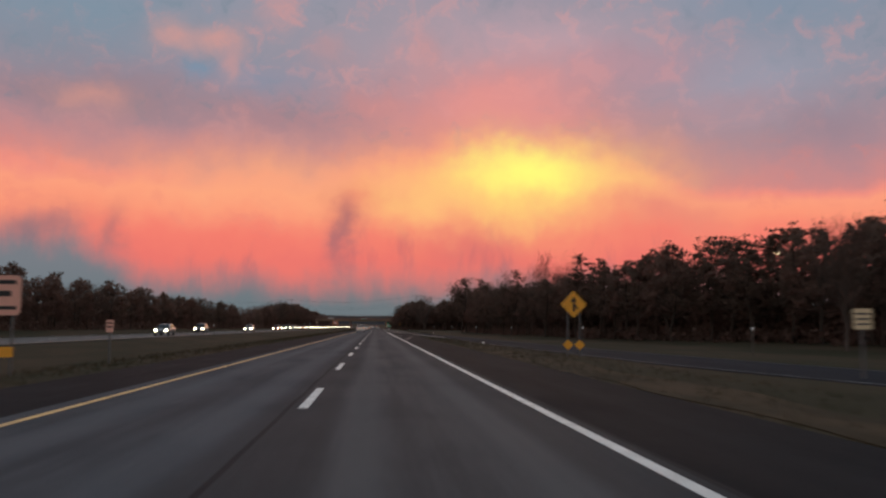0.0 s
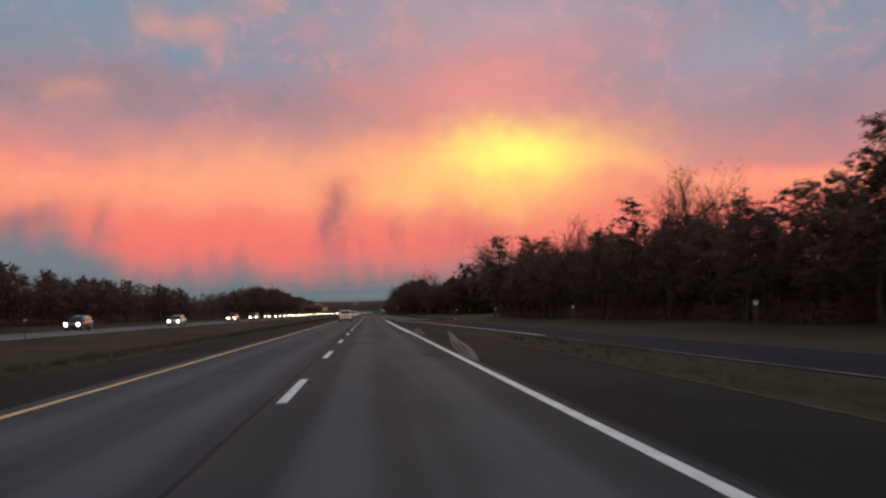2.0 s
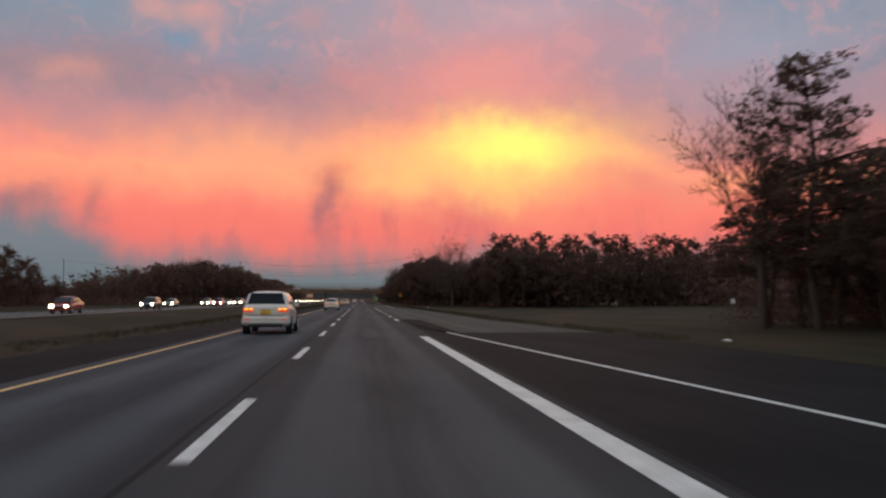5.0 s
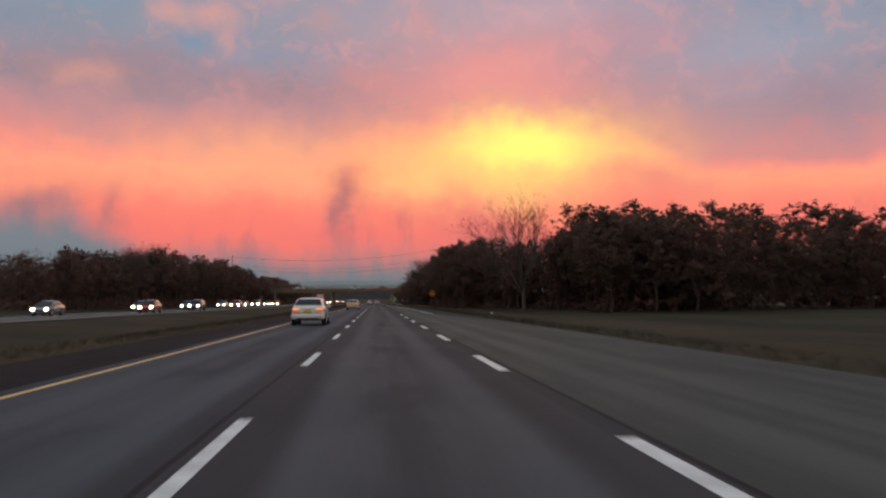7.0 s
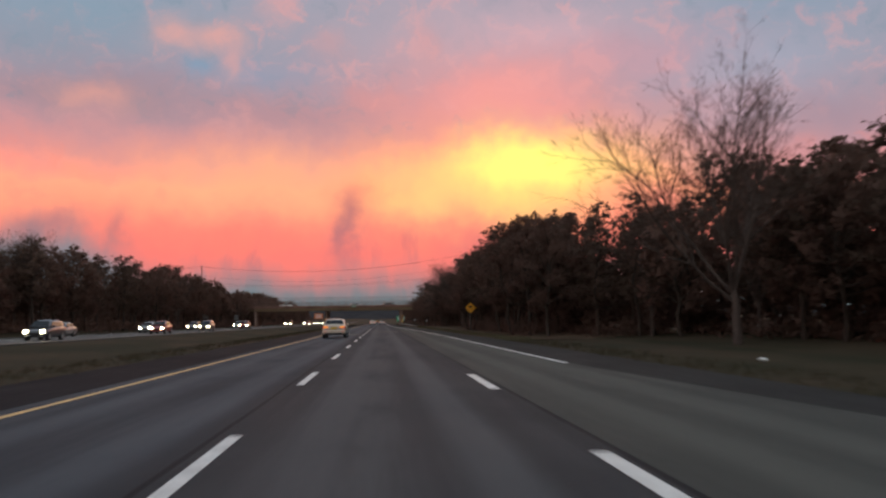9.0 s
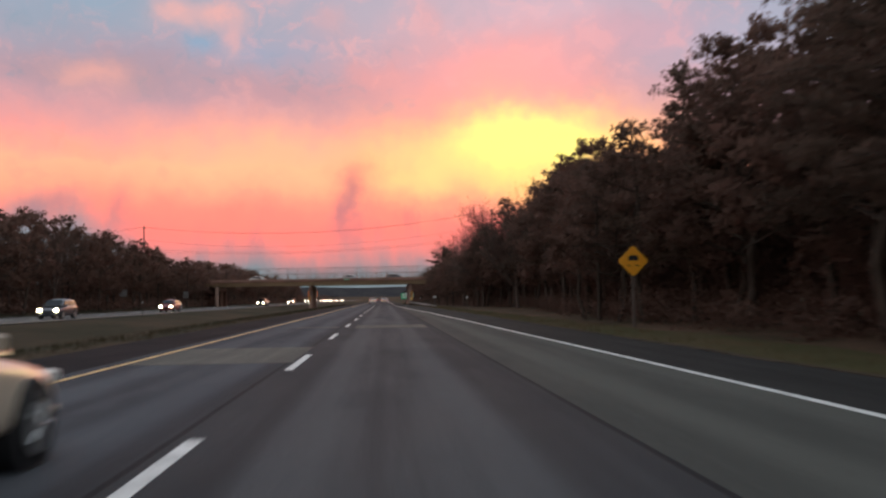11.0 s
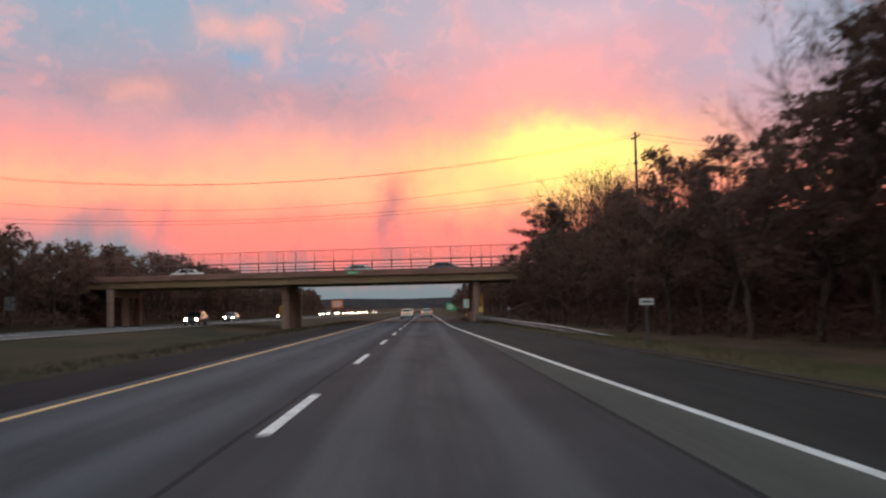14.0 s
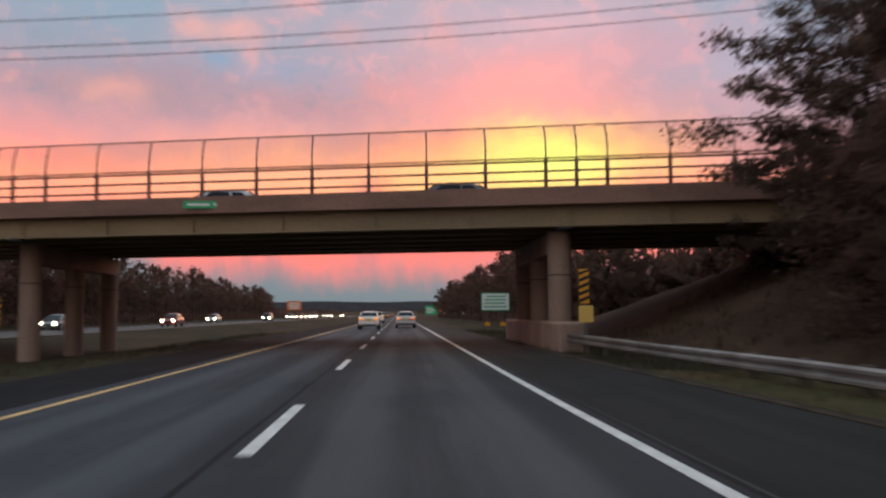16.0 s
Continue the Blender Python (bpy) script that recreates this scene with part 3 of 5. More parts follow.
def lane_stripes():
    dash = stripe_mesh("lane_dash", 4.40, 0.15, WHITE_LINE)
    wide = stripe_mesh("merge_dash", 4.40, 0.19, WHITE_LINE)
    k = -2
    while k * 12.192 < 1250:
        ob = new("lane_dash", dash)
        ob.parent, ob.location = road, (0, k * 12.192, 0.005)
        y = k * 12.192 - 1.69
        if 194 < y < 296:
            ob = new("merge_dash", wide)
            ob.parent, ob.location = road, (3.70, y, 0.005)
        if k * 12.192 > -40:
            ob = new("lane_dash", dash)
            ob.parent, ob.location = opposite, (-27.6, k * 12.192 + 3, 0.005)
        k += 1


lane_stripes()


def line(name, pts, width, material, parent, z=0.005, label=""):
    left = [(x - width / 2, y) for x, y in pts]
    right = [(x + width / 2, y) for x, y in pts]
    return strip(name, left, right, z, material, 0.004, parent, label, "")


line("edge_line", const(-3.55, -60, FAR, 20), 0.13, YELLOW_LINE, road, label="yellow left edge line")
line("edge_line", const(3.66, -60, 112, 20), 0.15, WHITE_LINE, road, label="white right edge line")
line("gore_line", [(3.66 - 0.07 * min(1, (y - 112) / 10), y) for y in range(112, 183, 5)], 0.30, WHITE_LINE, road, label="wide white gore line")
line("edge_line", edge(RIGHT_LINE, 300, 2000, 6), 0.14, WHITE_LINE, road, z=0.006, label="white right edge line drawing in")
line("edge_line", [(lerp_at([(-60, 26.3), (0, 17.8), (17, 13.3), (30, 11.6), (59, 10.2), (106, 9.05), (124, 8.27), (150, 7.4), (179, 5.3), (196, 4.1)], y), y) for y in range(100, 197, 4)], 0.13, WHITE_LINE, ramp, z=0.004, label="white ramp edge line")
line("edge_line", [(lerp_at([(-60, 26.3), (0, 17.8), (17, 13.3), (30, 11.6), (59, 10.2), (100, 9.22)], y), y) for y in range(-60, 101, 4)], 0.075, WORN_LINE, ramp, z=-0.036, label="worn white ramp edge line")
line("edge_line", [(lerp_at(RAMP_RIGHT, y) - 0.35, y) for y in range(-60, 139, 6)], 0.10, FADED_LINE, ramp, z=-0.036, label="faded white ramp edge line")
# Added raised line: paints the bright sky sheen along the carriageway's edge.
line("sheen_line", const(-21.75, -60, FAR, 20), 0.16, CONCRETE, opposite, z=0.05, label="pale raised line standing in for the carriageway's sky sheen")
line("edge_line", const(-22.7, -60, FAR, 20), 0.13, YELLOW_LINE, opposite, label="yellow edge line")
line("edge_line", const(-32.6, -60, FAR, 20), 0.13, WHITE_LINE, opposite, label="white edge line")
# scrubbed-off stripes in the gore
FAN_OUT = [(81.5, 3.85), (84, 4.09), (87.3, 4.4), (92, 4.72), (97, 4.9), (101.5, 5.28), (104.3, 5.41), (108, 5.68), (113, 5.9)]
FAN_IN = [(81.5, 3.72), (84, 3.80), (87.4, 3.98), (91.5, 4.22), (97, 4.64), (100.8, 4.98), (103.4, 5.14), (108, 5.53), (113, 5.85)]
for q, near, far, w in ((0.0, 84, 107, 0.06), (0.3, 83, 104, 0.05), (0.52, 83, 110, 0.05), (0.78, 82, 109, 0.07), (1.0, 82, 114, 0.09)):
    line("scrubbed_stripe", [(lerp_at(FAN_IN, y) * (1 - q) + lerp_at(FAN_OUT, y) * q, y) for y in range(near, far, 1)], w, FADED_LINE, road, label="half-removed pale stripe")
strip("sand_edge_near", edge(RIGHT_PAVED, 20, 112, 4), [(x + 0.11, y) for x, y in edge(RIGHT_PAVED, 20, 112, 4)], 0.006, SAND, 0.1, label="sandy edge between the shoulder and the grass", category="gravel edge")
for table, near, far, w in (([(104, 3.84), (112, 3.95), (115.6, 4.09), (119.7, 4.42), (125, 4.83)], 105, 126, 0.09), ([(104, 4.02), (112, 4.12), (117, 4.26), (121, 4.5)], 106, 120, 0.05), ([(104, 4.22), (112, 4.31), (117, 4.48), (123.3, 4.83)], 107, 124, 0.08)):
    line("scrubbed_stripe", [(lerp_at(table, y), y) for y in range(near, far, 2)], w, FADED_LINE, road, label="half-removed pale stripe")


def bank(name, inner, outer, y0, y1, material, label, lift=0.0):
    """Rolling grass between two edges given as functions of y, rising towards the wood."""
    rows, cols = int(y1 - y0) + 1, 9
    v, f = [], []
    for j in range(rows):
        y = y0 + j
        a, b = inner(y), outer(y)
        for i in range(cols):
            x = a + (b - a) * i / (cols - 1)
            rise = max(0.0, min(1.0, (x - lerp_at(RIGHT_WOOD, y) + 3) / 8))
            v.append((x, y, -0.022 + lift + 0.20 * rise + 0.03 * noise.noise((x * 0.5, y * 0.3, 4.0)) * min(1.0, (x - lerp_at(RIGHT_PAVED, y)) * 0.8)))
    for j in range(rows - 1):
        for i in range(cols - 1):
            a = j * cols + i
            f.append((a, a + 1, a + cols + 1, a + cols))
    ob = new(name, mesh_of(name, v, f, material, True))
    return tagged(ob, label, "grass", "", "structure")


def grass_edge(y):
    return lerp_at(RIGHT_PAVED, y) + 2.3 + 0.35 * math.sin(y * 0.23) + 0.2 * math.sin(y * 0.71)


bank("verge_far", lambda y: lerp_at(RIGHT_PAVED, y), lambda y: grass_edge(y) + 0.2, 331, 511, VERGE, "short olive grass verge beside the far shoulder", 0.004)
bank("dry_bank", grass_edge, lambda y: lerp_at(RIGHT_WOOD, y) + 9, 331, 511, DRY_BANK, "brown dead grass and leaf litter before the wood")
strip("sand_edge_far", [(x - 0.10 + 0.06 * math.sin(y * 0.9), y) for x, y in edge(RIGHT_PAVED, 330, 500, 2)], [(x + 0.16 + 0.07 * math.sin(y * 0.6), y) for x, y in edge(RIGHT_PAVED, 330, 500, 2)], 0.006, SAND, 0.1, label="sandy gravel edge between the far shoulder and the grass", category="gravel edge")
strip("dry_grass_strip", [(lerp_at(RIGHT_PAVED, y) + 0.35 + 0.15 * math.sin(y * 0.7), y) for y in range(2, 60, 2)], [(lerp_at(RIGHT_PAVED, y) + 2.1 + 0.35 * math.sin(y * 0.45), y) for y in range(2, 60, 2)], -0.042, DEAD_GRASS, 0.05, label="brown dead grass beside the shoulder", category="grass")
strip("sand_edge", edge([(440, 7.65), (470, 7.5), (505, 6.5), (520, 6.05), (700, 6.05)], 440, 620, 6), edge([(440, 7.85), (470, 7.75), (505, 6.72), (520, 6.25), (700, 6.25)], 440, 620, 6), 0.012, SAND, 0.1, label="sandy gravel along the pavement edge", category="gravel edge")


def patch(x0, x1, y0, y1, material, name="road_patch", z=0.004, skew=0.0, label=""):
    return strip(name, [(x0, y0), (x0 + skew, y1)], [(x1, y0), (x1 + skew, y1)], z, material, 0.003, road, label, "")


# repairs and cross joints
patch(3.97, 5.28, 186.0, 209.2, PATCH, label="dark asphalt repair in the merging lane")
patch(-3.5, -0.15, 355.5, 361.3, PALE_PATCH, label="pale concrete repair")
patch(0.45, 3.6, 375.6, 380.0, PALE_PATCH, label="pale concrete repair")
patch(-2.2, -0.3, 377.2, 378.2, PALE_PATCH, label="pale concrete repair")
for x0, x1, y in ((0.9, 1.6, 396.5), (1.37, 2.08, 411.3), (3.12, 3.60, 401.3), (3.80, 4.50, 394.8), (0.6, 1.7, 471.3), (0.9, 1.9, 484.0), (3.1, 3.6, 484.0), (4.0, 4.9, 262.6), (0.3, 1.1, 137.6),
                  (0.1, 1.2, 133.0), (2.6, 3.5, 139.0), (2.5, 3.5, 135.0), (-0.1, 1.3, 107.5), (2.73, 3.28, 85.5), (2.97, 3.53, 84.1), (0.53, 1.44, 95.7)):
    patch(x0, x1, y, y + 0.5, TAR, label="dark tar repair across the lane")

# ---- far ridge closing the view ----
def far_ridge():
    v, f = [], []
    n = 120
    for i in range(n + 1):
        x = -2600 + 5200 * i / n
        y = 3300 + 250 * noise.noise((x * 0.0006, 0, 3))
        top = 42 + 14 * noise.noise((x * 0.0011, 2.0, 0)) + 4 * noise.noise((x * 0.006, 5.0, 0))
        v += [(x, y, -2), (x, y + 160, top), (x, y + 900, -2)]
    for i in range(n):
        a = i * 3
        f += [(a, a + 3, a + 4, a + 1), (a + 1, a + 4, a + 5, a + 2)]
    ob = new("ridge", mesh_of("ridge", v, f, HILL, True))
    tagged(ob, "low wooded ridge on the far horizon", "hill", "", "structure")


far_ridge()


# ---- trees ----
rng = np.random.default_rng(7)


def blades(centres, spread, count, size, flat=0.7, up=0.3, axis=True):
    """Verts and faces of many small leaf triangles scattered round centres."""
    c = np.repeat(np.asarray(centres, float), count, axis=0)
    s = np.repeat(np.asarray(spread, float), count)[:, None]
    p = rng.normal(size=c.shape)
    p /= np.maximum(np.linalg.norm(p, axis=1), 1e-6)[:, None]
    p = c + p * s * rng.uniform(0.25, 1.0, (len(c), 1)) * np.array([1, 1, flat])
    a = rng.normal(size=p.shape)
    a[:, 2] = a[:, 2] * 0.6 + up
    a /= np.linalg.norm(a, axis=1)[:, None]
    b = np.cross(a, rng.normal(size=p.shape))
    b /= np.maximum(np.linalg.norm(b, axis=1), 1e-6)[:, None]
    k = np.repeat(np.broadcast_to(size, len(centres)), count)[:, None] * rng.uniform(0.6, 1.4, (len(p), 1))
    v = np.stack([p - b * k * 0.45, p + b * k * 0.45, p + a * k], 1)
    # the clump's own roundness shades the leaves
    out = p - c
    out /= np.maximum(np.linalg.norm(out, axis=1), 1e-6)[:, None]
    if axis:
        rim = p * np.array([1, 1, 0.0])
        rim /= np.maximum(np.linalg.norm(rim, axis=1), 0.3)[:, None]
        rim[:, 2] = np.clip((p[:, 2] / max(p[:, 2].max(), 1) - 0.6) * 1.6, -0.5, 0.6)
        out = out * 0.3 + rim
    out /= np.maximum(np.linalg.norm(out, axis=1), 1e-6)[:, None]
    flip = np.einsum("ij,ij->i", np.cross(v[:, 1] - v[:, 0], v[:, 2] - v[:, 0]), out) < 0
    v[flip] = v[flip][:, [1, 0, 2]]
    v = v.reshape(-1, 3)
    return v, np.arange(len(v)).reshape(-1, 3).tolist(), np.repeat(out, 3, axis=0)


def joined(a, b):
    """Two sets of verts, faces and normals in one."""
    k = len(a[0])
    return np.concatenate([a[0], b[0]]), a[1] + [tuple(i + k for i in q) for q in b[1]], np.concatenate([a[2], b[2]])


def tubes(segments, sides=4):
    """Tapered tubes: (start, end, radius, radius)."""
    v, f = [], []
    for a, b, r0, r1 in segments:
        a, b = np.asarray(a, float), np.asarray(b, float)
        d = b - a
        d /= max(np.linalg.norm(d), 1e-6)
        u = np.cross(d, (0.3, 0.9, 0.2))
        u /= max(np.linalg.norm(u), 1e-6)
        w = np.cross(d, u)
        i0 = len(v)
        for p, r in ((a, r0), (b, r1)):
            for s in range(sides):
                t = 2 * math.pi * s / sides
                v.append(p + (u * math.cos(t) + w * math.sin(t)) * r)
        for s in range(sides):
            q = (s + 1) % sides
            f.append((i0 + s, i0 + q, i0 + sides + q, i0 + sides + s))
    return v, f


def bent(a, b, r0, r1, parts=3, wobble=0.12):
    a, b = np.asarray(a, float), np.asarray(b, float)
    pts = [a + (b - a) * i / parts for i in range(parts + 1)]
    L = np.linalg.norm(b - a)
    for i in range(1, parts):
        pts[i] = pts[i] + rng.normal(size=3) * wobble * L / parts
    return [(pts[i], pts[i + 1], r0 + (r1 - r0) * i / parts, r0 + (r1 - r0) * (i + 1) / parts) for i in range(parts)]


def pine(h, lean=0.0, full=1.0, leaves=8, size=0.32, inner=(7, 0.55)):
    """A pitch pine: bare lower trunk, uneven layered limbs with needle tufts."""
    top = np.array([lean, lean * 0.3, h])
    segs = bent((0, 0, -0.3), top, 0.17, 0.03, 5, 0.10)
    cen, spr, core, rad = [], [], [], []
    k = 0
    z = h * rng.uniform(0.22, 0.34)
    ang = rng.uniform(0, 6.28)
    while z < h * 0.97:
        q = (z / h - 0.2) / 0.8
        reach = (0.30 * h) * (1 - q) ** 0.65 * rng.uniform(0.55, 1.15) * full + 0.35
        ang += 2.2 + rng.uniform(-0.5, 0.5)
        base = np.array([lean * z / h, lean * 0.3 * z / h, z])
        tip = base + np.array([math.cos(ang) * reach, math.sin(ang) * reach, reach * rng.uniform(0.05, 0.45)])
        segs += bent(base, tip, 0.05, 0.015, 2, 0.15)
        for s in np.linspace(0.35, 1.05, max(3, int(reach * 2.4))):
            cen.append(base + (tip - base) * s + rng.normal(size=3) * 0.22)
            spr.append(rng.uniform(0.35, 0.65))
        if k % 2 == 0:
            core.append(base + (tip - base) * 0.55)
            rad.append(min(0.9, 0.28 * reach + 0.15))
        z += h * rng.uniform(0.018, 0.034)
        k += 1
    cen.append(top)
    spr.append(0.4)
    return tubes(segs, 5), joined(blades(cen, spr, leaves, size, 0.62), blades(core, np.array(rad) * 0.9, inner[0], inner[1], 0.6))


def oak(h, dense=1.0, leaves=11, size=0.28, inner=(16, 0.6)):
    """A scrubby oak still holding brown leaves, in lumps with gaps."""
    segs = bent((0, 0, -0.3), (rng.normal() * 0.4, rng.normal() * 0.4, h * 0.6), 0.15, 0.07, 4)
    cen, spr, core, rad = [], [], [], []
    n = int(13 * dense)
    for i in range(n):
        q = (i + 0.5) / n
        a, r = i * 2.4 + rng.uniform(-0.4, 0.4), h * 0.24 * math.sin(math.pi * min(1, 0.25 + q * 0.75)) + 0.2
        p = np.array([math.cos(a) * r, math.sin(a) * r, h * (0.25 + 0.72 * q)])
        segs += bent((0, 0, h * (0.2 + 0.4 * q)), p, 0.05, 0.012, 2)
        core.append(p)
        rad.append(rng.uniform(0.75, 1.15))
        for _ in range(7):
            d = rng.normal(size=3)
            d /= np.linalg.norm(d)
            cen.append(p + d * rad[-1] * np.array([0.8, 0.8, 0.65]))
            spr.append(rng.uniform(0.3, 0.55))
    return tubes(segs, 5), joined(blades(cen, spr, leaves, size, 0.75, 0.1), blades(core, np.array(rad) * 0.7, inner[0], inner[1], 0.8))


def bare(h, spread=0.34, forks=7):
    """A leafless deciduous tree: limbs fan out of a fork and divide down to fine twigs."""
    fork = h * rng.uniform(0.20, 0.30)
    wood = bent((0, 0, -0.3), (rng.normal() * 0.12, rng.normal() * 0.12, fork), 0.018 * h, 0.014 * h, 3, 0.05)
    twigs, hairs = [], []

    def grow(p, d, length, r, level):
        n = 4 if level == 0 else 3 if level < 3 else 1
        pts = [np.asarray(p, float)]
        d = np.asarray(d, float) / np.linalg.norm(d)
        for i in range(n):
            d = d + rng.normal(size=3) * (0.10 if level < 2 else 0.16) + np.array([0, 0, 0.07])
            d /= np.linalg.norm(d)
            a = pts[-1]
            b = a + d * length / n
            r0, r1 = r * (1 - 0.6 * i / n), r * (1 - 0.6 * (i + 1) / n)
            (wood if level < 2 else twigs if level < 3 else hairs).append((a, b, r0, r1))
            pts.append(b)
        if level == 4:
            return
        kids = (6, 6, 5, 6)[level]
        for k in range(kids):
            q = 1.0 if k == 0 else rng.uniform(0.30, 1.0)
            i = min(n - 1, int(q * n))
            at = pts[i] + (pts[i + 1] - pts[i]) * (q * n - i)
            side = np.cross(d, rng.normal(size=3))
            side /= max(np.linalg.norm(side), 1e-6)
            grow(at, d + side * (0.2 if k == 0 else rng.uniform(0.45, 0.95)), length * rng.uniform(0.42, 0.62), r * 0.45, level + 1)

    for i in range(forks):
        a = i * 6.283 / forks + rng.uniform(-0.35, 0.35)
        lean = spread * (0.3 + 1.05 * ((i * 3) % forks + rng.uniform(0, 1)) / forks)
        start = wood[2][1] - np.array([0, 0, rng.uniform(0, 0.3) * fork])
        grow(start, (math.cos(a) * lean, math.sin(a) * lean, 1.0), (h - fork) * rng.uniform(0.52, 0.66), 0.0075 * h, 0)
    v, f = tubes(twigs, 3)
    hv, hf = [], []
    for a, b, r0, r1 in hairs:
        side = np.cross(b - a, rng.normal(size=3))
        side *= max(0.0085, r0) / max(np.linalg.norm(side), 1e-6)
        hf.append((len(v) + len(hv), len(v) + len(hv) + 1, len(v) + len(hv) + 2))
        hv += [a - side, a + side, b]
    return tubes(wood, 5), (v + hv, f + hf)


TALL = {}


def tree_thing(kind, built, bark, leaf, label):
    e = thing(kind, (0, 0, -500), 0, label, "tree")
    (tv, tf), (cv, cf, *cn) = built
    part("trunk", mesh_of("trunk", tv, tf, bark, True), None, e)
    part("crown", mesh_of("crown", cv, cf, leaf, False, cn[0] if cn else None), None, e)
    TALL[e.name] = float(np.asarray(cv)[:, 2].max())
    return e


PINES = [tree_thing("pine_tree", pine(h, l, f, 8, 0.30), BARK, NEEDLES, "dark green pine with uneven layered crown") for h, l, f in ((11, 0.3, 1.0), (10, -0.4, 1.15), (12, 0.2, 0.85), (9, 0.5, 1.1), (11, -0.2, 1.0))]
OAKS = [tree_thing("oak_tree", oak(h, d, 10, 0.27, (14, 0.55)), BARK, BROWN_LEAF, "scrubby oak holding dull brown leaves") for h, d in ((9, 1.1), (8, 1.2), (10, 1.2), (7.5, 1.0))]
MID_PINES = [tree_thing("pine_tree", pine(h, l, f, 17, 0.20, (14, 0.36)), BARK, NEEDLES, "dark green pine in a dense roadside wood") for h, l, f in ((11, 0.3, 1.05), (10, -0.4, 1.15), (12, 0.2, 0.9), (9.5, 0.1, 1.2))]
MID_OAKS = [tree_thing("oak_tree", oak(h, d, 20, 0.19, (26, 0.38)), BARK, BROWN_LEAF, "scrubby oak with dull brown leaves in a dense wood") for h, d in ((9, 1.2), (8, 1.2), (10, 1.3))]
NEAR_PINES = [tree_thing("pine_tree", pine(h, l, f, 34, 0.15, (20, 0.26)), BARK, NEEDLES, "dark green pine with fine dense needles near the verge") for h, l, f in ((11, 0.3, 1.0), (10, -0.4, 1.15), (12, 0.2, 0.85), (9, 0.5, 1.1))]
NEAR_OAKS = [tree_thing("oak_tree", oak(h, d, 38, 0.14, (46, 0.27)), BARK, BROWN_LEAF, "scrubby oak holding fine brown leaves near the verge") for h, d in ((9, 1.1), (8, 1.2), (10, 1.2))]
BARES = [tree_thing("bare_tree", bare(h, s, n), PALE_BARK, TWIG, "leafless tree with fine brown twigs") for h, s, n in ((11, 0.36, 7), (10.5, 0.30, 6), (13, 0.85, 8), (9.5, 0.36, 6))]
WIDE_PINE = tree_thing("pine_tree", pine(10.5, -0.3, 1.45, 100, 0.105, (60, 0.2)), BARK, NEEDLES, "full dark pine with wide low limbs")
NARROW_BARE = tree_thing("bare_tree", bare(12, 0.15, 6), PALE_BARK, TWIG, "slender leafless tree with upright limbs")
WIDE_BARE = tree_thing("bare_tree", bare(11, 0.85, 9), PALE_BARK, TWIG, "leafless tree with wide spreading limbs")
used = set()
# heights of the wood's edge along the way
RIGHT_TALL = [(20, 7.8), (60, 8.8), (90, 8.8), (108, 7.5), (135, 7.5), (150, 7.8), (175, 8.2), (200, 8.0), (300, 10.6), (340, 9.6), (354, 9.6), (366, 10.5), (373, 10.7), (378, 9.6), (386, 8.9), (394, 9.6), (404, 13.0), (413, 13.0), (426, 12.8), (442, 12.6), (450, 10.8), (460, 7.9), (485, 6.9), (500, 6.9), (519, 9.2), (545, 9.0), (780, 9.5)]
LEFT_TALL = [(40, 8.6), (200, 8.2), (265, 7.4), (284, 4.0), (314, 4.0), (330, 8.4), (370, 10.4), (436, 11.8), (470, 12.0), (490, 11.2), (530, 9.6), (560, 10.8), (640, 10.4), (780, 9.0)]


def plant(source, x, y, height, z=0.0, label=""):
    size = height / TALL[source.name]
    m = pose(x, y, z, 0, 0, random.uniform(0, 360)) @ Matrix.Scale(size, 4)
    if source not in used:
        used.add(source)
        source.matrix_basis = m
        t = source
    else:
        t = copy_thing(source, m)
    wide = size * random.uniform(0.95, 1.12)
    t.scale = (wide, wide, size)
    t["group"] = "roadside trees"
    if label:
        t["label"] = label
    return t


def woods_right():
    y = 20.0
    while y < 780:
        far = 540 < y
        e = lerp_at(RIGHT_WOOD, y)
        if 202 < y < 298:
            y += 3
            continue
        for row in range(1 if far else 2):
            r = random.random()
            near = (100 < y < 200 or 330 < y < 515) and row == 0
            src = random.choice((NEAR_PINES if near else PINES) if r < 0.46 else (NEAR_OAKS if near else OAKS) if r < 0.94 else BARES[:2] + BARES[3:])
            x = e + row * 4.0 + random.uniform(-1.0, 1.6)
            grow = 1.0
            if 358 < y < 374:
                x += 2.2
                grow = 1.06
            if 515 < y < 542 and x < 19:
                continue
            plant(src, x, y + random.uniform(-1.2, 1.2), lerp_at(RIGHT_TALL, y) * random.uniform(0.86, 1.06) * (1.0 + 0.06 * row) * grow, 0.1)
        y += 3.1 if not far else 6.5
    # the front of the wood beyond the clearing
    for row in range(2):
        x = 24.5 if row == 0 else 33.0
        while x < 110:
            r = random.random()
            plant(random.choice((NEAR_PINES if row == 0 else MID_PINES) if r < 0.40 + 0.15 * row else (NEAR_OAKS if row == 0 else MID_OAKS)), x, 303 + row * 50 + random.uniform(-1.5, 1.5) * (1 + 2 * row), random.uniform(9.4, 10.6) if row == 0 else random.uniform(15.6, 17.6), 0.1)
            x += 2.6 + 0.6 * row


def woods_left():
    y = 40.0
    while y < 780:
        e = lerp_at(LEFT_WOOD, y)
        r = random.random()
        src = random.choice((MID_PINES if y < 600 else PINES) if r < 0.46 else (MID_OAKS if y < 600 else OAKS) if r < 0.97 else BARES[:2])
        plant(src, e - random.uniform(-1.2, 2.6), y + random.uniform(-1.5, 1.5), lerp_at(LEFT_TALL, y) * random.uniform(0.86, 1.06), 0.3)
        y += 2.9 if y < 620 else 6.0


woods_right()
woods_left()
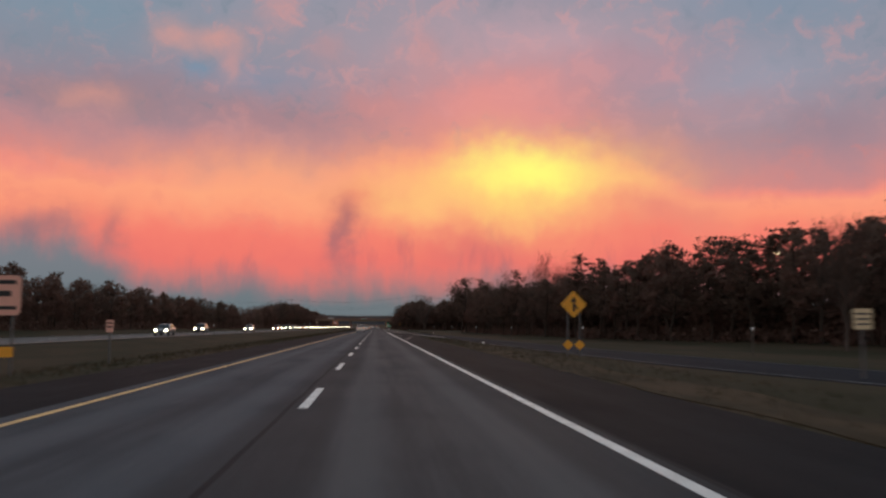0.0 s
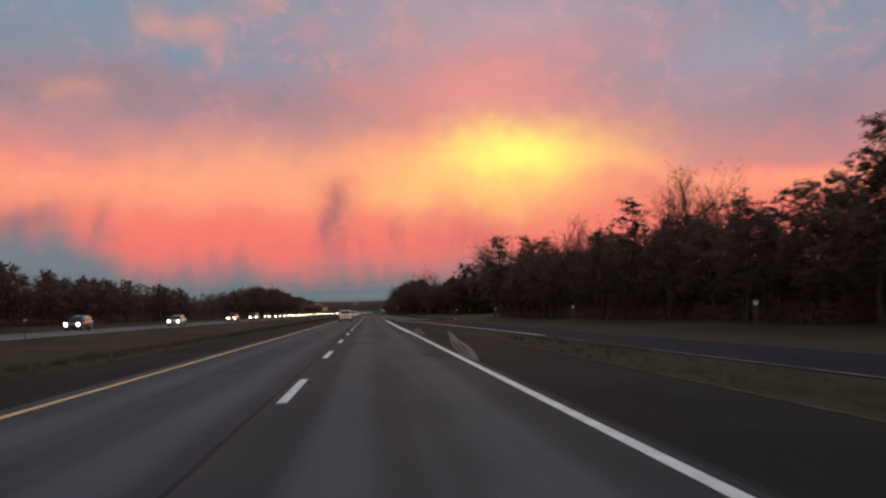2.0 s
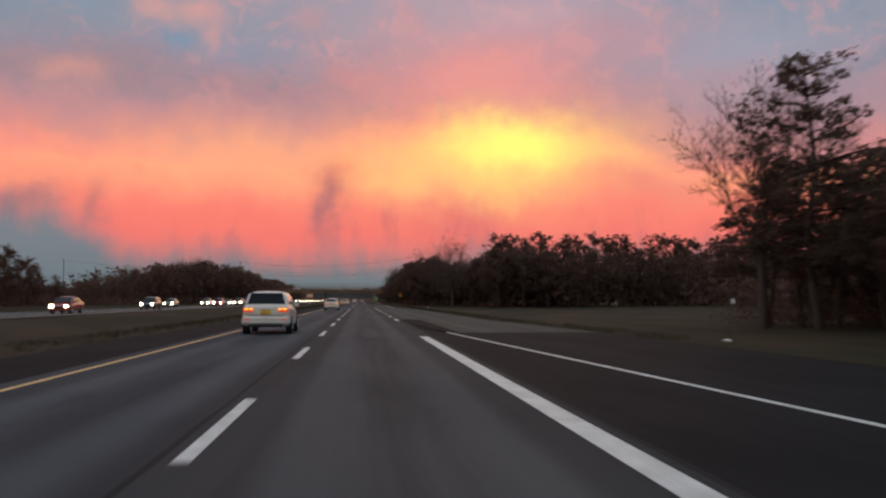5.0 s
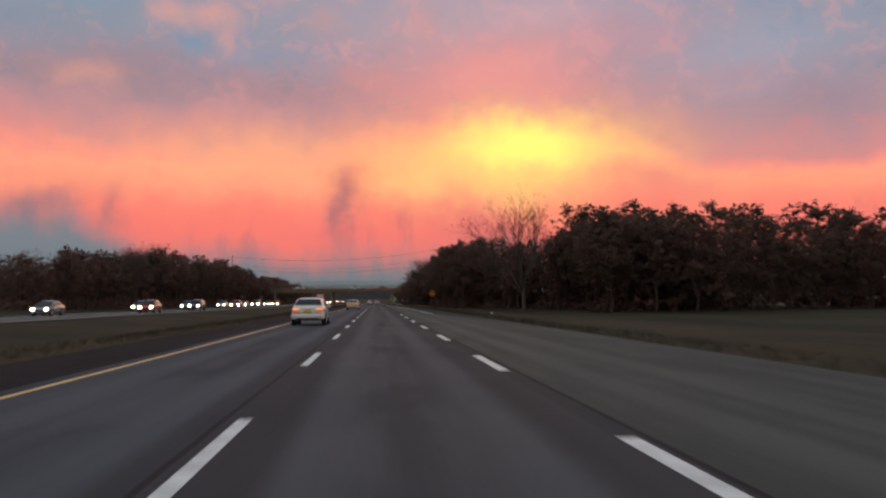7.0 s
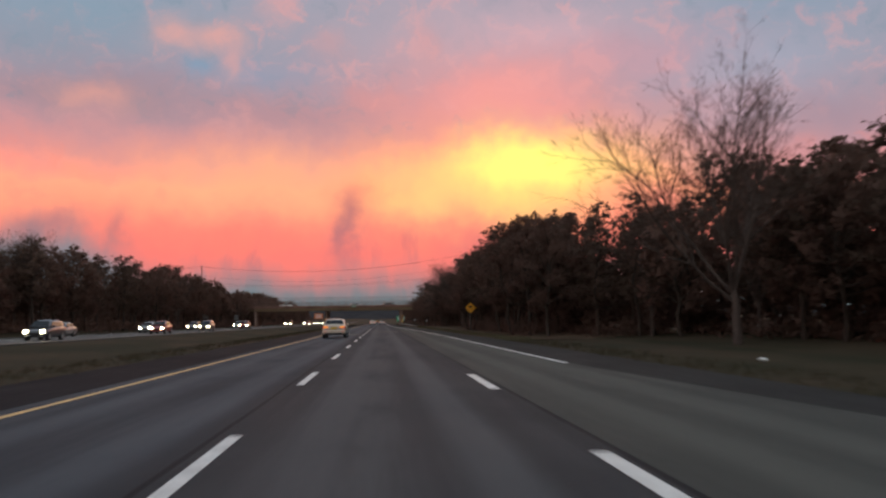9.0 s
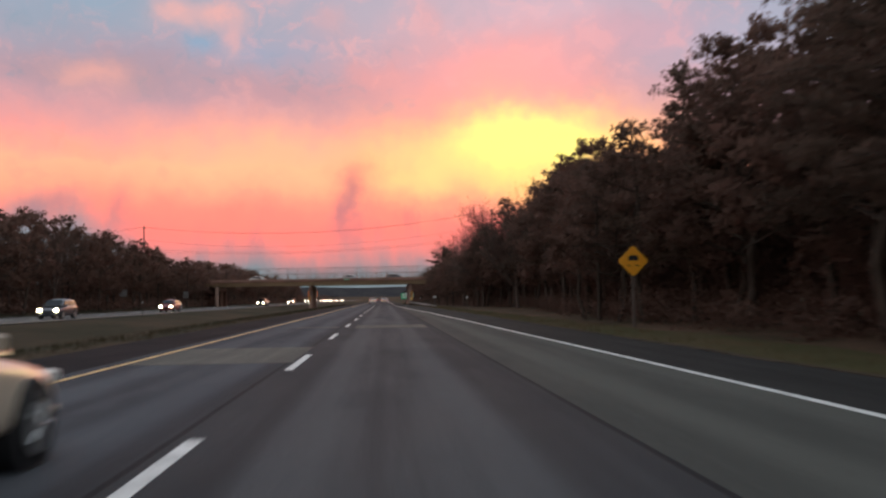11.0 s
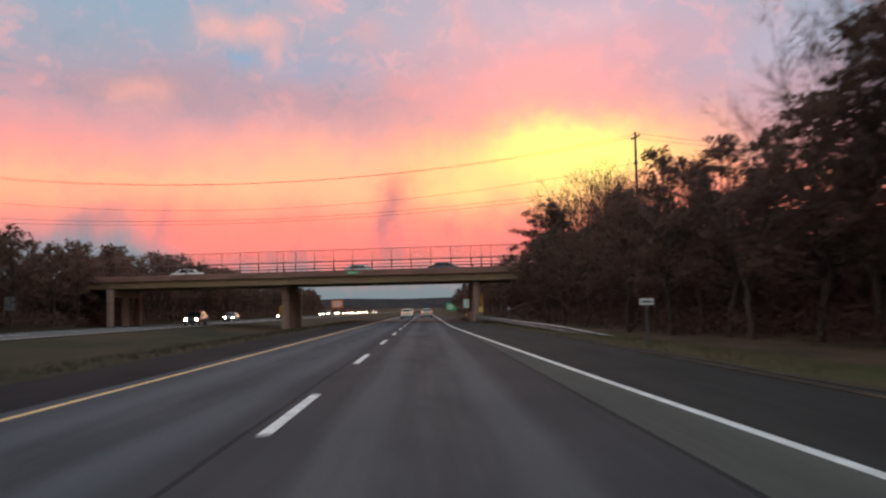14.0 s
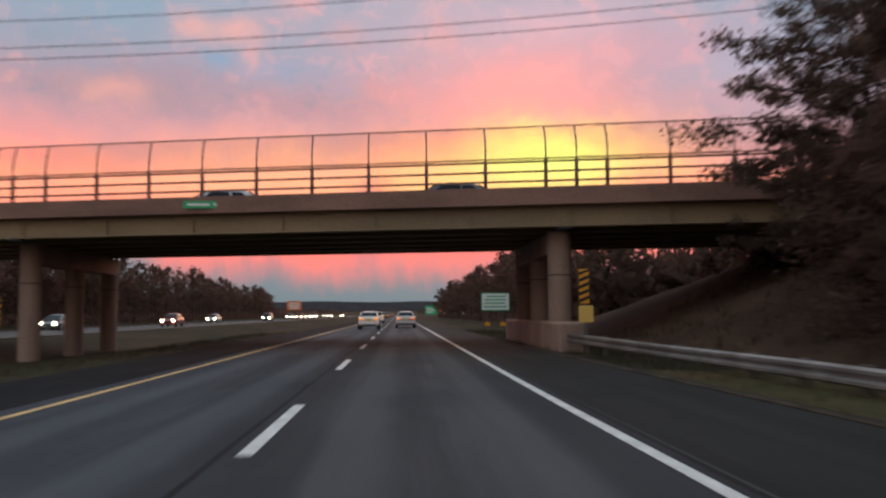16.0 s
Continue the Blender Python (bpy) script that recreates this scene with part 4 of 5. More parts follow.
# trees that stand out
plant(BARES[2], 18.7, 316.0, 14.9, 0.0, "tall forked leafless tree before the wood's edge")
plant(WIDE_BARE, 16.6, 434.2, 14.6, 0.0, "spreading leafless tree beside the verge")
plant(NEAR_PINES[1], 13.4, 376.6, 9.4, 0.05)
plant(NEAR_PINES[2], 14.6, 373.2, 11.2, 0.1)
plant(NEAR_OAKS[2], 16.6, 371.0, 12.2, 0.1)
plant(BARES[0], 14.0, 452.0, 10.6, 0.0)
plant(BARES[1], 14.6, 451.0, 12.8, 0.1)
plant(BARES[3], 18.6, 441.0, 13.6, 0.1)
plant(BARES[0], 19.2, 428.0, 14.6, 0.1)
plant(BARES[3], 14.6, 478.0, 9.8, 0.0)
plant(BARES[0], 15.2, 488.0, 9.6, 0.0)
plant(BARES[1], 16.0, 497.0, 11.2, 0.2)
plant(WIDE_PINE, 13.6, 514.0, 11.4, 0.6, "full dark pine overlapping the overpass end").rotation_euler.z = 2.4
plant(WIDE_PINE, 14.4, 514.8, 10.4, 0.8).rotation_euler.z = 4.1
plant(WIDE_PINE, 13.4, 508.5, 8.4, 0.4)
plant(NEAR_PINES[1], 11.6, 500.5, 7.2, 0.2)
plant(WIDE_PINE, 17.5, 511.0, 8.6, 0.6)
plant(BARES[3], 18.5, 515.0, 16.0, 0.5, "tall leafless tree beside the utility pole")
plant(BARES[0], 22.5, 517.0, 15.5, 0.8)
plant(NARROW_BARE, 15.6, 512.5, 12.8, 0.6)
plant(NEAR_PINES[2], 22.0, 127.5, 9.8, 0.1, "tall ragged pine above the wood's edge")
plant(NARROW_BARE, 26.3, 128.0, 13.2, 0.1, "tall leafless tree above the wood's edge")
plant(NARROW_BARE, 29.8, 129.0, 11.4, 0.1)
plant(NEAR_PINES[0], 22.5, 108.5, 7.8, 0.1)
plant(NEAR_PINES[2], 24.8, 98.0, 9.8, 0.1)
plant(NARROW_BARE, 24.5, 156.0, 12.2, 0.1)
plant(NEAR_PINES[2], 23.0, 181.0, 11.4, 0.1)
plant(NEAR_PINES[0], 23.2, 175.5, 10.4, 0.1)
plant(BARES[3], 23.8, 170.0, 11.4, 0.1)
plant(BARES[3], 22.0, 164.5, 9.2, 0.1)
plant(NEAR_PINES[3], 22.5, 162.5, 9.6, 0.1)
plant(NEAR_OAKS[1], 22.0, 172.5, 9.2, 0.1)
plant(NEAR_PINES[1], 20.5, 186.5, 11.9, 0.1, "dark round-topped pine at the wood's corner")
plant(BARES[3], 20.0, 190.5, 12.6, 0.1)
plant(BARES[1], 27.5, 46.0, 8.0, 0.1)
plant(BARES[0], -43.0, 377.0, 12.4, 0.3)
plant(BARES[1], -39.5, 381.0, 12.6, 0.3)
plant(BARES[3], -45.0, 384.0, 12.0, 0.3)


def leaf_mass(name, boxes, per, size, material, label):
    """Uncountable far leaves and brush, as one mesh: coarse within, fine on top."""
    vs, ns = [], []
    for x0, x1, y0, y1, z0, z1, n in boxes:
        c = np.stack([rng.uniform(x0, x1, n), rng.uniform(y0, y1, n), np.zeros(n)], 1)
        lump = 0.78 + 0.16 * np.sin(c[:, 1] * 0.9 + c[:, 0] * 0.5) + 0.12 * np.sin(c[:, 1] * 0.37 + 2)
        h = rng.uniform(0, 1, n) ** 0.8
        c[:, 2] = z0 + (z1 - z0) * h * lump
        v, f, q = blades(c, rng.uniform(0.6, 1.1, n), per, size * np.where(h > 0.72, 0.62, 1.25), 0.75, 0.3, False)
        vs.append(v)
        ns.append(q)
    v = np.concatenate(vs)
    ob = new(name, mesh_of(name, v, np.arange(len(v)).reshape(-1, 3).tolist(), material, False, np.concatenate(ns)))
    return tagged(ob, label, "undergrowth", "", "stuff")


def brush():
    deep, low, fine, canopy = [], [], [], []
    y = 10
    while y < 800:
        e = lerp_at(RIGHT_WOOD, y + 4)
        clear = 200 < y < 292
        tall = lerp_at(RIGHT_TALL, y + 5)
        if not clear:
            n = 170 if y < 540 else 80
            deep.append((e + 3.0, e + 12, y, y + 10, 0, tall * 0.86, n))
            canopy.append((e + 1.5, e + 9, y, y + 10, tall * 0.6, tall * 0.98, 70 if y < 540 else 40))
            if not 512 < y < 545:
                edge_brush = fine if 330 <= y < 512 or 100 <= y < 196 else low
                edge_brush.append((e - 1.0, e + 4, y, y + 10, 0, 1.5, 90))
                edge_brush.append((e + 1, e + 7, y, y + 10, 0.5, 4.8, 100))
        e = lerp_at(LEFT_WOOD, y + 4)
        tall = lerp_at(LEFT_TALL, y + 5)
        deep.append((e - 16, e - 5, y, y + 10, 0.3, tall * 0.86, 120))
        canopy.append((e - 9, e - 2, y, y + 10, tall * 0.6, tall * 0.96, 60 if y < 560 else 40))
        low.append((e - 5, e + 2, y, y + 10, 0.2, 2.0, 80))
        low.append((e - 8, e - 1, y, y + 10, 0.5, 2.4 if 275 < y < 318 else 4.8, 90))
        y += 10
    deep.append((27, 110, 309, 318, 0, 9.5, 1500))
    deep.append((38, 120, 358, 368, 3, 14.0, 1000))
    canopy.append((24, 110, 304, 312, 5.5, 9.8, 900))
    canopy.append((34, 118, 352, 362, 8.5, 14.8, 1100))
    low.append((25, 100, 301, 308, 0, 3.5, 700))
    deep.append((55, 70, 200, 300, 0, 7, 500))
    deep.append((13, 46, 547, 556, 0, 8.5, 420))
    deep.append((-130, -60, 800, 1600, 0, 8, 1200))
    deep.append((22, 100, 800, 1600, 0, 9, 1200))
    leaf_mass("woodland", deep, 8, 0.72, UNDERGROWTH, "dense dusky wood behind the first trees")
    leaf_mass("canopy", canopy, 20, 0.17, UNDERGROWTH, "dense fine twigs and leaves of the wood behind the first trees")
    leaf_mass("verge_brush", fine, 34, 0.10, UNDERGROWTH, "fine brown brush at the foot of the trees")
    leaf_mass("undergrowth", low, 9, 0.26, UNDERGROWTH, "brown brush along the wood's edge")


brush()


def slope_brush():
    boxes = [(13, 24, 503, 512, 0.3, 7.5, 500), (11.0, 16, 509, 514, 0.5, 5.0, 260)]
    leaf_mass("slope_brush", boxes, 60, 0.09, UNDERGROWTH, "tangled brown brush below the pine on the slope")


slope_brush()


def grass_tufts():
    spots, far = [], []
    for y0 in range(0, 560, 20):
        for x0, x1, n in ((-9.5, -6.2, 170), (-13.0, -9.5, 90)):
            spots.append((x0, x1, y0, y0 + 20, n))
        r = lerp_at(RIGHT_PAVED, y0 + 10)
        if y0 + 20 < 118:
            spots.append((r, min(lerp_at(RAMP_LEFT, y0 + 10) - 0.2, r + 4), y0, y0 + 20, 200))
        elif y0 > 160:
            (far if 340 <= y0 < 500 else spots).append((r, r + 2.4, y0, y0 + 20, 220 if y0 < 340 else 420))
    blades("grass", spots, GRASS, "short dry grass along the pavement edges")
    blades("verge_grass", far, VERGE_BLADE, "short olive and straw grass on the far verge")


def blades(name, spots, material, label):
    vs = []
    for x0, x1, y0, y1, n in spots:
        c = np.stack([rng.uniform(x0, x1, n), rng.uniform(y0, y1, n), np.full(n, -0.1)], 1)
        if x0 < -6:
            c[:, 2] -= 0.55 * np.sin(np.pi * np.clip((c[:, 0] + 21) / 14, 0, 1)) ** 2
        for _ in range(5):
            p = c + rng.normal(size=c.shape) * np.array([0.12, 0.12, 0])
            lean = rng.normal(size=c.shape) * 0.10
            hh = rng.uniform(0.10, 0.26, n)
            lean[:, 2] = hh
            side = rng.normal(size=c.shape)
            side[:, 2] = 0
            side *= 0.012 / np.maximum(np.linalg.norm(side, axis=1), 1e-6)[:, None]
            vs.append(np.stack([p - side, p + side, p + lean], 1).reshape(-1, 3))
    v = np.concatenate(vs)
    ob = new(name, mesh_of(name, v, np.arange(len(v)).reshape(-1, 3).tolist(), material))
    tagged(ob, label, "grass", "", "stuff")


grass_tufts()


# ---- overpass ----
def skew(x):
    """The deck crosses at a slight angle: y of its near edge at x."""
    return 522.6 - 0.21 * (x - 7.3)


def sheared(y0, y1, z0, z1, x0=-56.0, x1=26.0):
    """A long bar following the skewed deck."""
    v = []
    for x in (x0, x1):
        s = skew(x)
        v += [(x, s + y0, z0), (x, s + y1, z0), (x, s + y1, z1), (x, s + y0, z1)]
    return v, [(0, 1, 2, 3), (7, 6, 5, 4), (0, 4, 5, 1), (1, 5, 6, 2), (2, 6, 7, 3), (3, 7, 4, 0)]


def make_overpass():
    b = thing("overpass", (0, 0, 0), 0, "concrete and beige steel road overpass on round piers", "bridge")

    def bar(name, y0, y1, z0, z1, mat, parent=b, label="", x0=-56.0, x1=26.0):
        v, f = sheared(y0, y1, z0, z1, x0, x1)
        return part(name, mesh_of(name, v, f, mat), None, parent, label)

    def girder(y, top=4.92):
        v, f = [], []
        for y0, y1, z0, z1 in ((y - 0.03, y + 0.03, 4.41, top), (y - 0.2, y + 0.2, 4.35, 4.41)):
            vv, ff = sheared(y0, y1, z0, z1)
            f += [tuple(i + len(v) for i in q) for q in ff]
            v += vv
        g = part("girder", mesh_of("girder", v, f, GIRDER), None, b, "beige painted steel girder")
        return g

    first = girder(0.35, 5.12)
    for x in np.arange(-52, 26, 3.5):
        s = skew(x)
        part("stiffener", one_box(x - 0.02, x + 0.02, s + 0.20, s + 0.33, 4.41, 5.10), GIRDER, first)
    for x in (7.3, -13.8, -34.4):
        s = skew(x)
        part("bearing", one_box(x - 0.25, x + 0.25, s + 0.1, s + 0.6, 4.24, 4.35, bevel=0.02), DARK_TRIM, b)
        part("splice_plate", one_box(x - 0.18, x + 0.18, s + 0.25, s + 0.315, 4.43, 5.08), GIRDER, first, "greener patch plate")
    for y in (2.9, 5.4, 7.9, 10.4, 12.6):
        girder(y)
    bar("deck", 0.42, 12.68, 4.92, 5.08, CONCRETE, b, "concrete deck slab")
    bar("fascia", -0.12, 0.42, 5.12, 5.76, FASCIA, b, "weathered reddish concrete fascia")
    bar("fascia", 12.68, 13.1, 4.92, 5.76, CONCRETE, b)
    post_xs = [0.28 + 2.13 * i for i in range(-25, 12)] + [7.74, -13.89]
    # railings: posts and pipes near and far
    for side, y in ((0, 0.05), (1, 12.9)):
        for z in (5.99, 6.34, 6.70):
            bar("rail_pipe", y - 0.035, y + 0.035, z - 0.035, z + 0.035, RUST_RAIL)
        for x in post_xs:
            s = skew(x)
            part("rail_post", one_box(x + side * 0.9 - 0.06, x + side * 0.9 + 0.06, s + y - 0.05, s + y + 0.05, 5.76, 6.76), RUST_RAIL, b)
    # curved safety fence on the near side
    curve = [(0.0, 5.76), (0.0, 6.7), (0.02, 7.1), (0.10, 7.5), (0.26, 7.82), (0.48, 8.06)]
    for x in post_xs:
        bm = bmesh.new()
        for (a, z0), (c, z1) in zip(curve, curve[1:]):
            rod(bm, (x, skew(x) - 0.02 + a, z0), (x, skew(x) - 0.02 + c, z1), 0.032, sides=6)
        part("fence_post", bm, RUST_RAIL, b, smooth=True)
    for a, z in ((0.48, 8.06), (0.0, 6.80)):
        bm = bmesh.new()
        rod(bm, (-55, skew(-55) - 0.02 + a, z), (26, skew(26) - 0.02 + a, z), 0.028, sides=6)
        part("fence_rail", bm, RUST_RAIL, b, smooth=True)
    segs = []
    lift = [0.0, 0.4, 0.75, 1.05, 1.35]
    bow = [0.0, 0.02, 0.10, 0.26, 0.48]
    for lean in (-1, 1):
        x = -55.0
        while x < 26:
            for i in range(4):
                xa, xb = x + lean * lift[i], x + lean * lift[i + 1]
                segs.append(((xa, skew(xa) + bow[i], 6.72 + lift[i]), (xb, skew(xb) + bow[i + 1], 6.72 + lift[i + 1]), 0.0035, 0.0035))
            x += 0.085
    v, f = tubes(segs, 3)
    tagged(part("fence_mesh", mesh_of("fence_mesh", v, f, MESH_WIRE), None, b, "rusty chain-link mesh"), kind="stuff")
    # piers: round columns under a cap
    for px, n0, base in ((7.3, 523.9, -0.2), (-14.0, 529.3, -0.75), (-34.5, 531.6, -0.2)):
        for k in range(3):
            bm = bmesh.new()
            y = n0 + k * (4.4 if px > 0 else 5.0)
            rod(bm, (px, y, base), (px, y, 4.24), 0.43, sides=24)
            col = part("pier_column", bm, CONCRETE, b, "round stained concrete column", smooth=False)
            bm = bmesh.new()
            rod(bm, (px, y, 2.62), (px, y, 2.66), 0.437, sides=24)
            part("form_joint", bm, DARK_TRIM, col)
        part("pier_cap", one_box(px - 0.40, px + 0.40, n0 + 0.25, n0 + (9.2 if px > 0 else 10.4), 3.42, 4.23, bevel=0.04), CONCRETE, b, "concrete pier cap")
    part("crash_wall", one_box(6.75, 7.75, 521.2, 536.0, -0.2, 0.95, bevel=0.08), CONCRETE, b, "pale low concrete wall round the columns")
    for x0, x1 in ((19.5, 20.6), (-47.0, -45.8)):
        s = skew(x0)
        part("abutment", one_box(x0, x1, s - 0.2, s + 13.4, -0.5, 4.34, bevel=0.03), CONCRETE, b, "concrete abutment wall")
    # street name sign fixed to the fascia, lettering unreadable
    s = skew(-5.8)
    sg = part("name_sign", one_box(-6.75, -4.95, s - 0.18, s - 0.14, 5.30, 5.58), SIGN_GREEN, b, "small green name sign")
    part("lettering_bar", one_box(-6.6, -5.75, s - 0.186, s - 0.181, 5.40, 5.48), SIGN_WHITE, sg)
    part("lettering_bar", one_box(-5.6, -5.15, s - 0.186, s - 0.181, 5.40, 5.48), SIGN_WHITE, sg)
    return b


make_overpass()


def slope_height(x, y, x0):
    """Height of the earth slope that starts at x0 and rises to the deck's end."""
    rise = min(1.0, max(0.0, abs(x - x0) / 12.5))
    along = max(0.0, 1 - max(0.0, abs(y - skew(x) - 6.5) - 7.5) / 22)
    return -0.12 + 4.9 * (rise ** 0.9) * along + (0.15 * noise.noise((x * 0.4, y * 0.4, 2)) + 0.12 * noise.noise((x * 1.3, y * 1.3, 5))) * rise


def embankment(name, x0, x1):
    v, f = [], []
    nx, ny = 52, 70
    for j in range(ny + 1):
        y = 488 + 95 * j / ny
        for i in range(nx + 1):
            x = x0 + (x1 - x0) * i / nx
            v.append((x, y, slope_height(x, y, x0)))
    for j in range(ny):
        for i in range(nx):
            a = j * (nx + 1) + i
            q = (a, a + 1, a + nx + 2, a + nx + 1)
            f.append(q if x1 > x0 else q[::-1])
    ob = new(name, mesh_of(name, v, f, EARTH, True))
    tagged(ob, "brown earth embankment rising to the overpass", "embankment", "", "structure")


embankment("embankment_right", 9.0, 46.0)
embankment("embankment_left", -36.5, -90.0)


def slope_stalks():
    """Dry weeds on the slope under the deck and behind the guardrail."""
    vs = []
    for _ in range(1500):
        x, y = random.uniform(8.9, 24), random.uniform(494, 528)
        if noise.noise((x * 0.5, y * 0.5, 8.0)) < -0.12:
            continue
        z = slope_height(x, y, 9.0) - 0.03
        tall = random.uniform(0.15, 0.5)
        for _ in range(6):
            a, w = random.uniform(0, 6.283), random.uniform(0.008, 0.018)
            px, py = x + random.uniform(-0.15, 0.15), y + random.uniform(-0.15, 0.15)
            lx, ly = random.uniform(-0.2, 0.2) * tall * 2, random.uniform(-0.2, 0.2) * tall * 2
            vs += [(px - w * math.cos(a), py - w * math.sin(a), z), (px + w * math.cos(a), py + w * math.sin(a), z), (px + lx, py + ly, z + tall * random.uniform(0.6, 1.1))]
    ob = new("dry_weeds", mesh_of("dry_weeds", np.array(vs), np.arange(len(vs)).reshape(-1, 3).tolist(), DRY_STALK))
    tagged(ob, "dry brown weeds on the embankment slope", "weeds", "", "stuff")


slope_stalks()


# ---- guardrail ----
def make_guardrail():
    g = thing("guardrail", (0, 0, 0), 0, "galvanised corrugated steel guardrail on short posts", "guardrail")
    path = [(10.0, 467.5, -0.02), (9.3, 470.5, 0.14), (8.8, 474.5, 0.29), (8.6, 480.0, 0.35), (8.5, 490.0, 0.36), (8.4, 500.0, 0.38), (8.2, 506.0, 0.44), (7.8, 513.0, 0.47), (7.4, 518.0, 0.53), (7.1, 521.2, 0.58)]
    prof = [(0.0, 0.0), (-0.07, -0.04), (-0.07, -0.09), (0.0, -0.14), (0.0, -0.17), (-0.07, -0.22), (-0.07, -0.27), (0.0, -0.31)]
    v, f = [], []
    for x, y, z in path:
        v += [(x + a, y, z + b) for a, b in prof]
    n = len(prof)
    for j in range(len(path) - 1):
        for i in range(n - 1):
            f.append((j * n + i, j * n + i + 1, (j + 1) * n + i + 1, (j + 1) * n + i))
    beam = part("beam", mesh_of("beam", v, f, GALVANISED, False), None, g, "corrugated rail")
    mod = beam.modifiers.new("thickness", "SOLIDIFY")
    mod.thickness = 0.006
    y = 470.5
    while y < 521:
        x = float(np.interp(y, [p[1] for p in path], [p[0] for p in path]))
        z = float(np.interp(y, [p[1] for p in path], [p[2] for p in path]))
        part("post", one_box(x + 0.10, x + 0.25, y - 0.09, y + 0.09, -0.4, z + 0.02, bevel=0.01), POST_WOOD, g)
        part("block", one_box(x + 0.0, x + 0.10, y - 0.07, y + 0.07, z - 0.3, z), POST_WOOD, g)
        y += 1.9


make_guardrail()


# ---- signs ----
def plate(w, h, t=0.012, diamond=False):
    bm = one_box(-w / 2, w / 2, 0, t, -h / 2, h / 2)
    vert = [e for e in bm.edges if abs((e.verts[0].co - e.verts[1].co).y) > t * 0.5]
    bmesh.ops.bevel(bm, geom=vert, offset=min(w, h) * 0.06, segments=3, affect="EDGES")
    if diamond:
        bmesh.ops.rotate(bm, verts=bm.verts, cent=(0, 0, 0), matrix=Matrix.Rotation(radians(45), 3, "Y"))
    return bm


def moved(bm, x, y, z):
    bmesh.ops.translate(bm, verts=bm.verts, vec=(x, y, z))
    return bm


def flat_shape(pts, y, t=0.004):
    """A thin raised symbol in the sign's plane."""
    bm = bmesh.new()
    a = [bm.verts.new((x, y, z)) for x, z in pts]
    b = [bm.verts.new((x, y - t, z)) for x, z in pts]
    n = len(pts)
    bm.faces.new(b)
    bm.faces.new(a[::-1])
    for i in range(n):
        bm.faces.new((a[i], a[(i + 1) % n], b[(i + 1) % n], b[i]))
    bmesh.ops.recalc_face_normals(bm, faces=bm.faces)
    return bm


def merge_sign():
    s = thing("merge_sign", (10.08, 37.8, -0.06), 0, "yellow diamond merge warning sign with a black arrow", "road sign")
    zc, side = 2.38, 0.90
    p = part("panel", moved(plate(side, side, diamond=True), 0, 0, zc), SIGN_YELLOW, s)
    half = side * 0.7071 - 0.06
    pts = [(0, half), (half, 0), (0, -half), (-half, 0)]
    inn = half - 0.018
    for i in range(4):
        (x0, z0), (x1, z1) = pts[i], pts[(i + 1) % 4]
        k = inn / half
        part("border", flat_shape([(x0, zc + z0), (x1, zc + z1), (x1 * k, zc + z1 * k), (x0 * k, zc + z0 * k)], -0.002), BLACK, p)
    part("arrow", flat_shape([(-0.05, zc - 0.32), (0.05, zc - 0.32), (0.05, zc + 0.12), (0.15, zc + 0.12), (0.0, zc + 0.36), (-0.15, zc + 0.12), (-0.05, zc + 0.12)], -0.002), BLACK, p)
    part("arrow", flat_shape([(0.052, zc + 0.02), (0.052, zc - 0.10), (0.17, zc - 0.24), (0.23, zc - 0.18)], -0.002), BLACK, p)
    for x in (-0.28, 0.28):
        part("post", one_box(x - 0.03, x + 0.03, 0.02, 0.07, -0.3, zc + 0.2), SIGN_POST, s)
    part("marker_plate", moved(plate(0.34, 0.34, diamond=True), -0.27, 0, 0.55), SIGN_YELLOW, s, "small plain yellow diamond plate")
    part("marker_plate", moved(plate(0.34, 0.34, diamond=True), 0.27, 0, 0.55), SIGN_YELLOW, s, "small plain yellow diamond plate")


def exit_sign():
    s = thing("warning_sign", (11.45, 371.2, -0.06), 0, "yellow diamond warning sign with a black vehicle shape", "road sign")
    zc, side = 2.66, 0.88
    p = part("panel", moved(plate(side, side, diamond=True), 0, 0, zc), SIGN_YELLOW, s)
    part("symbol", flat_shape([(-0.20, zc + 0.02), (0.20, zc + 0.02), (0.20, zc + 0.12), (0.14, zc + 0.22), (-0.12, zc + 0.22), (-0.20, zc + 0.12)], -0.002), BLACK, p)
    part("symbol", flat_shape([(-0.26, zc - 0.17), (-0.10, zc - 0.22), (-0.10, zc - 0.19), (-0.24, zc - 0.14)], -0.002), BLACK, p)
    part("symbol", flat_shape([(0.10, zc - 0.14), (0.26, zc - 0.20), (0.24, zc - 0.23), (0.08, zc - 0.17)], -0.002), BLACK, p)
    part("post", one_box(-0.05, 0.05, 0.02, 0.10, -0.3, zc + 0.3), POST_WOOD, s)


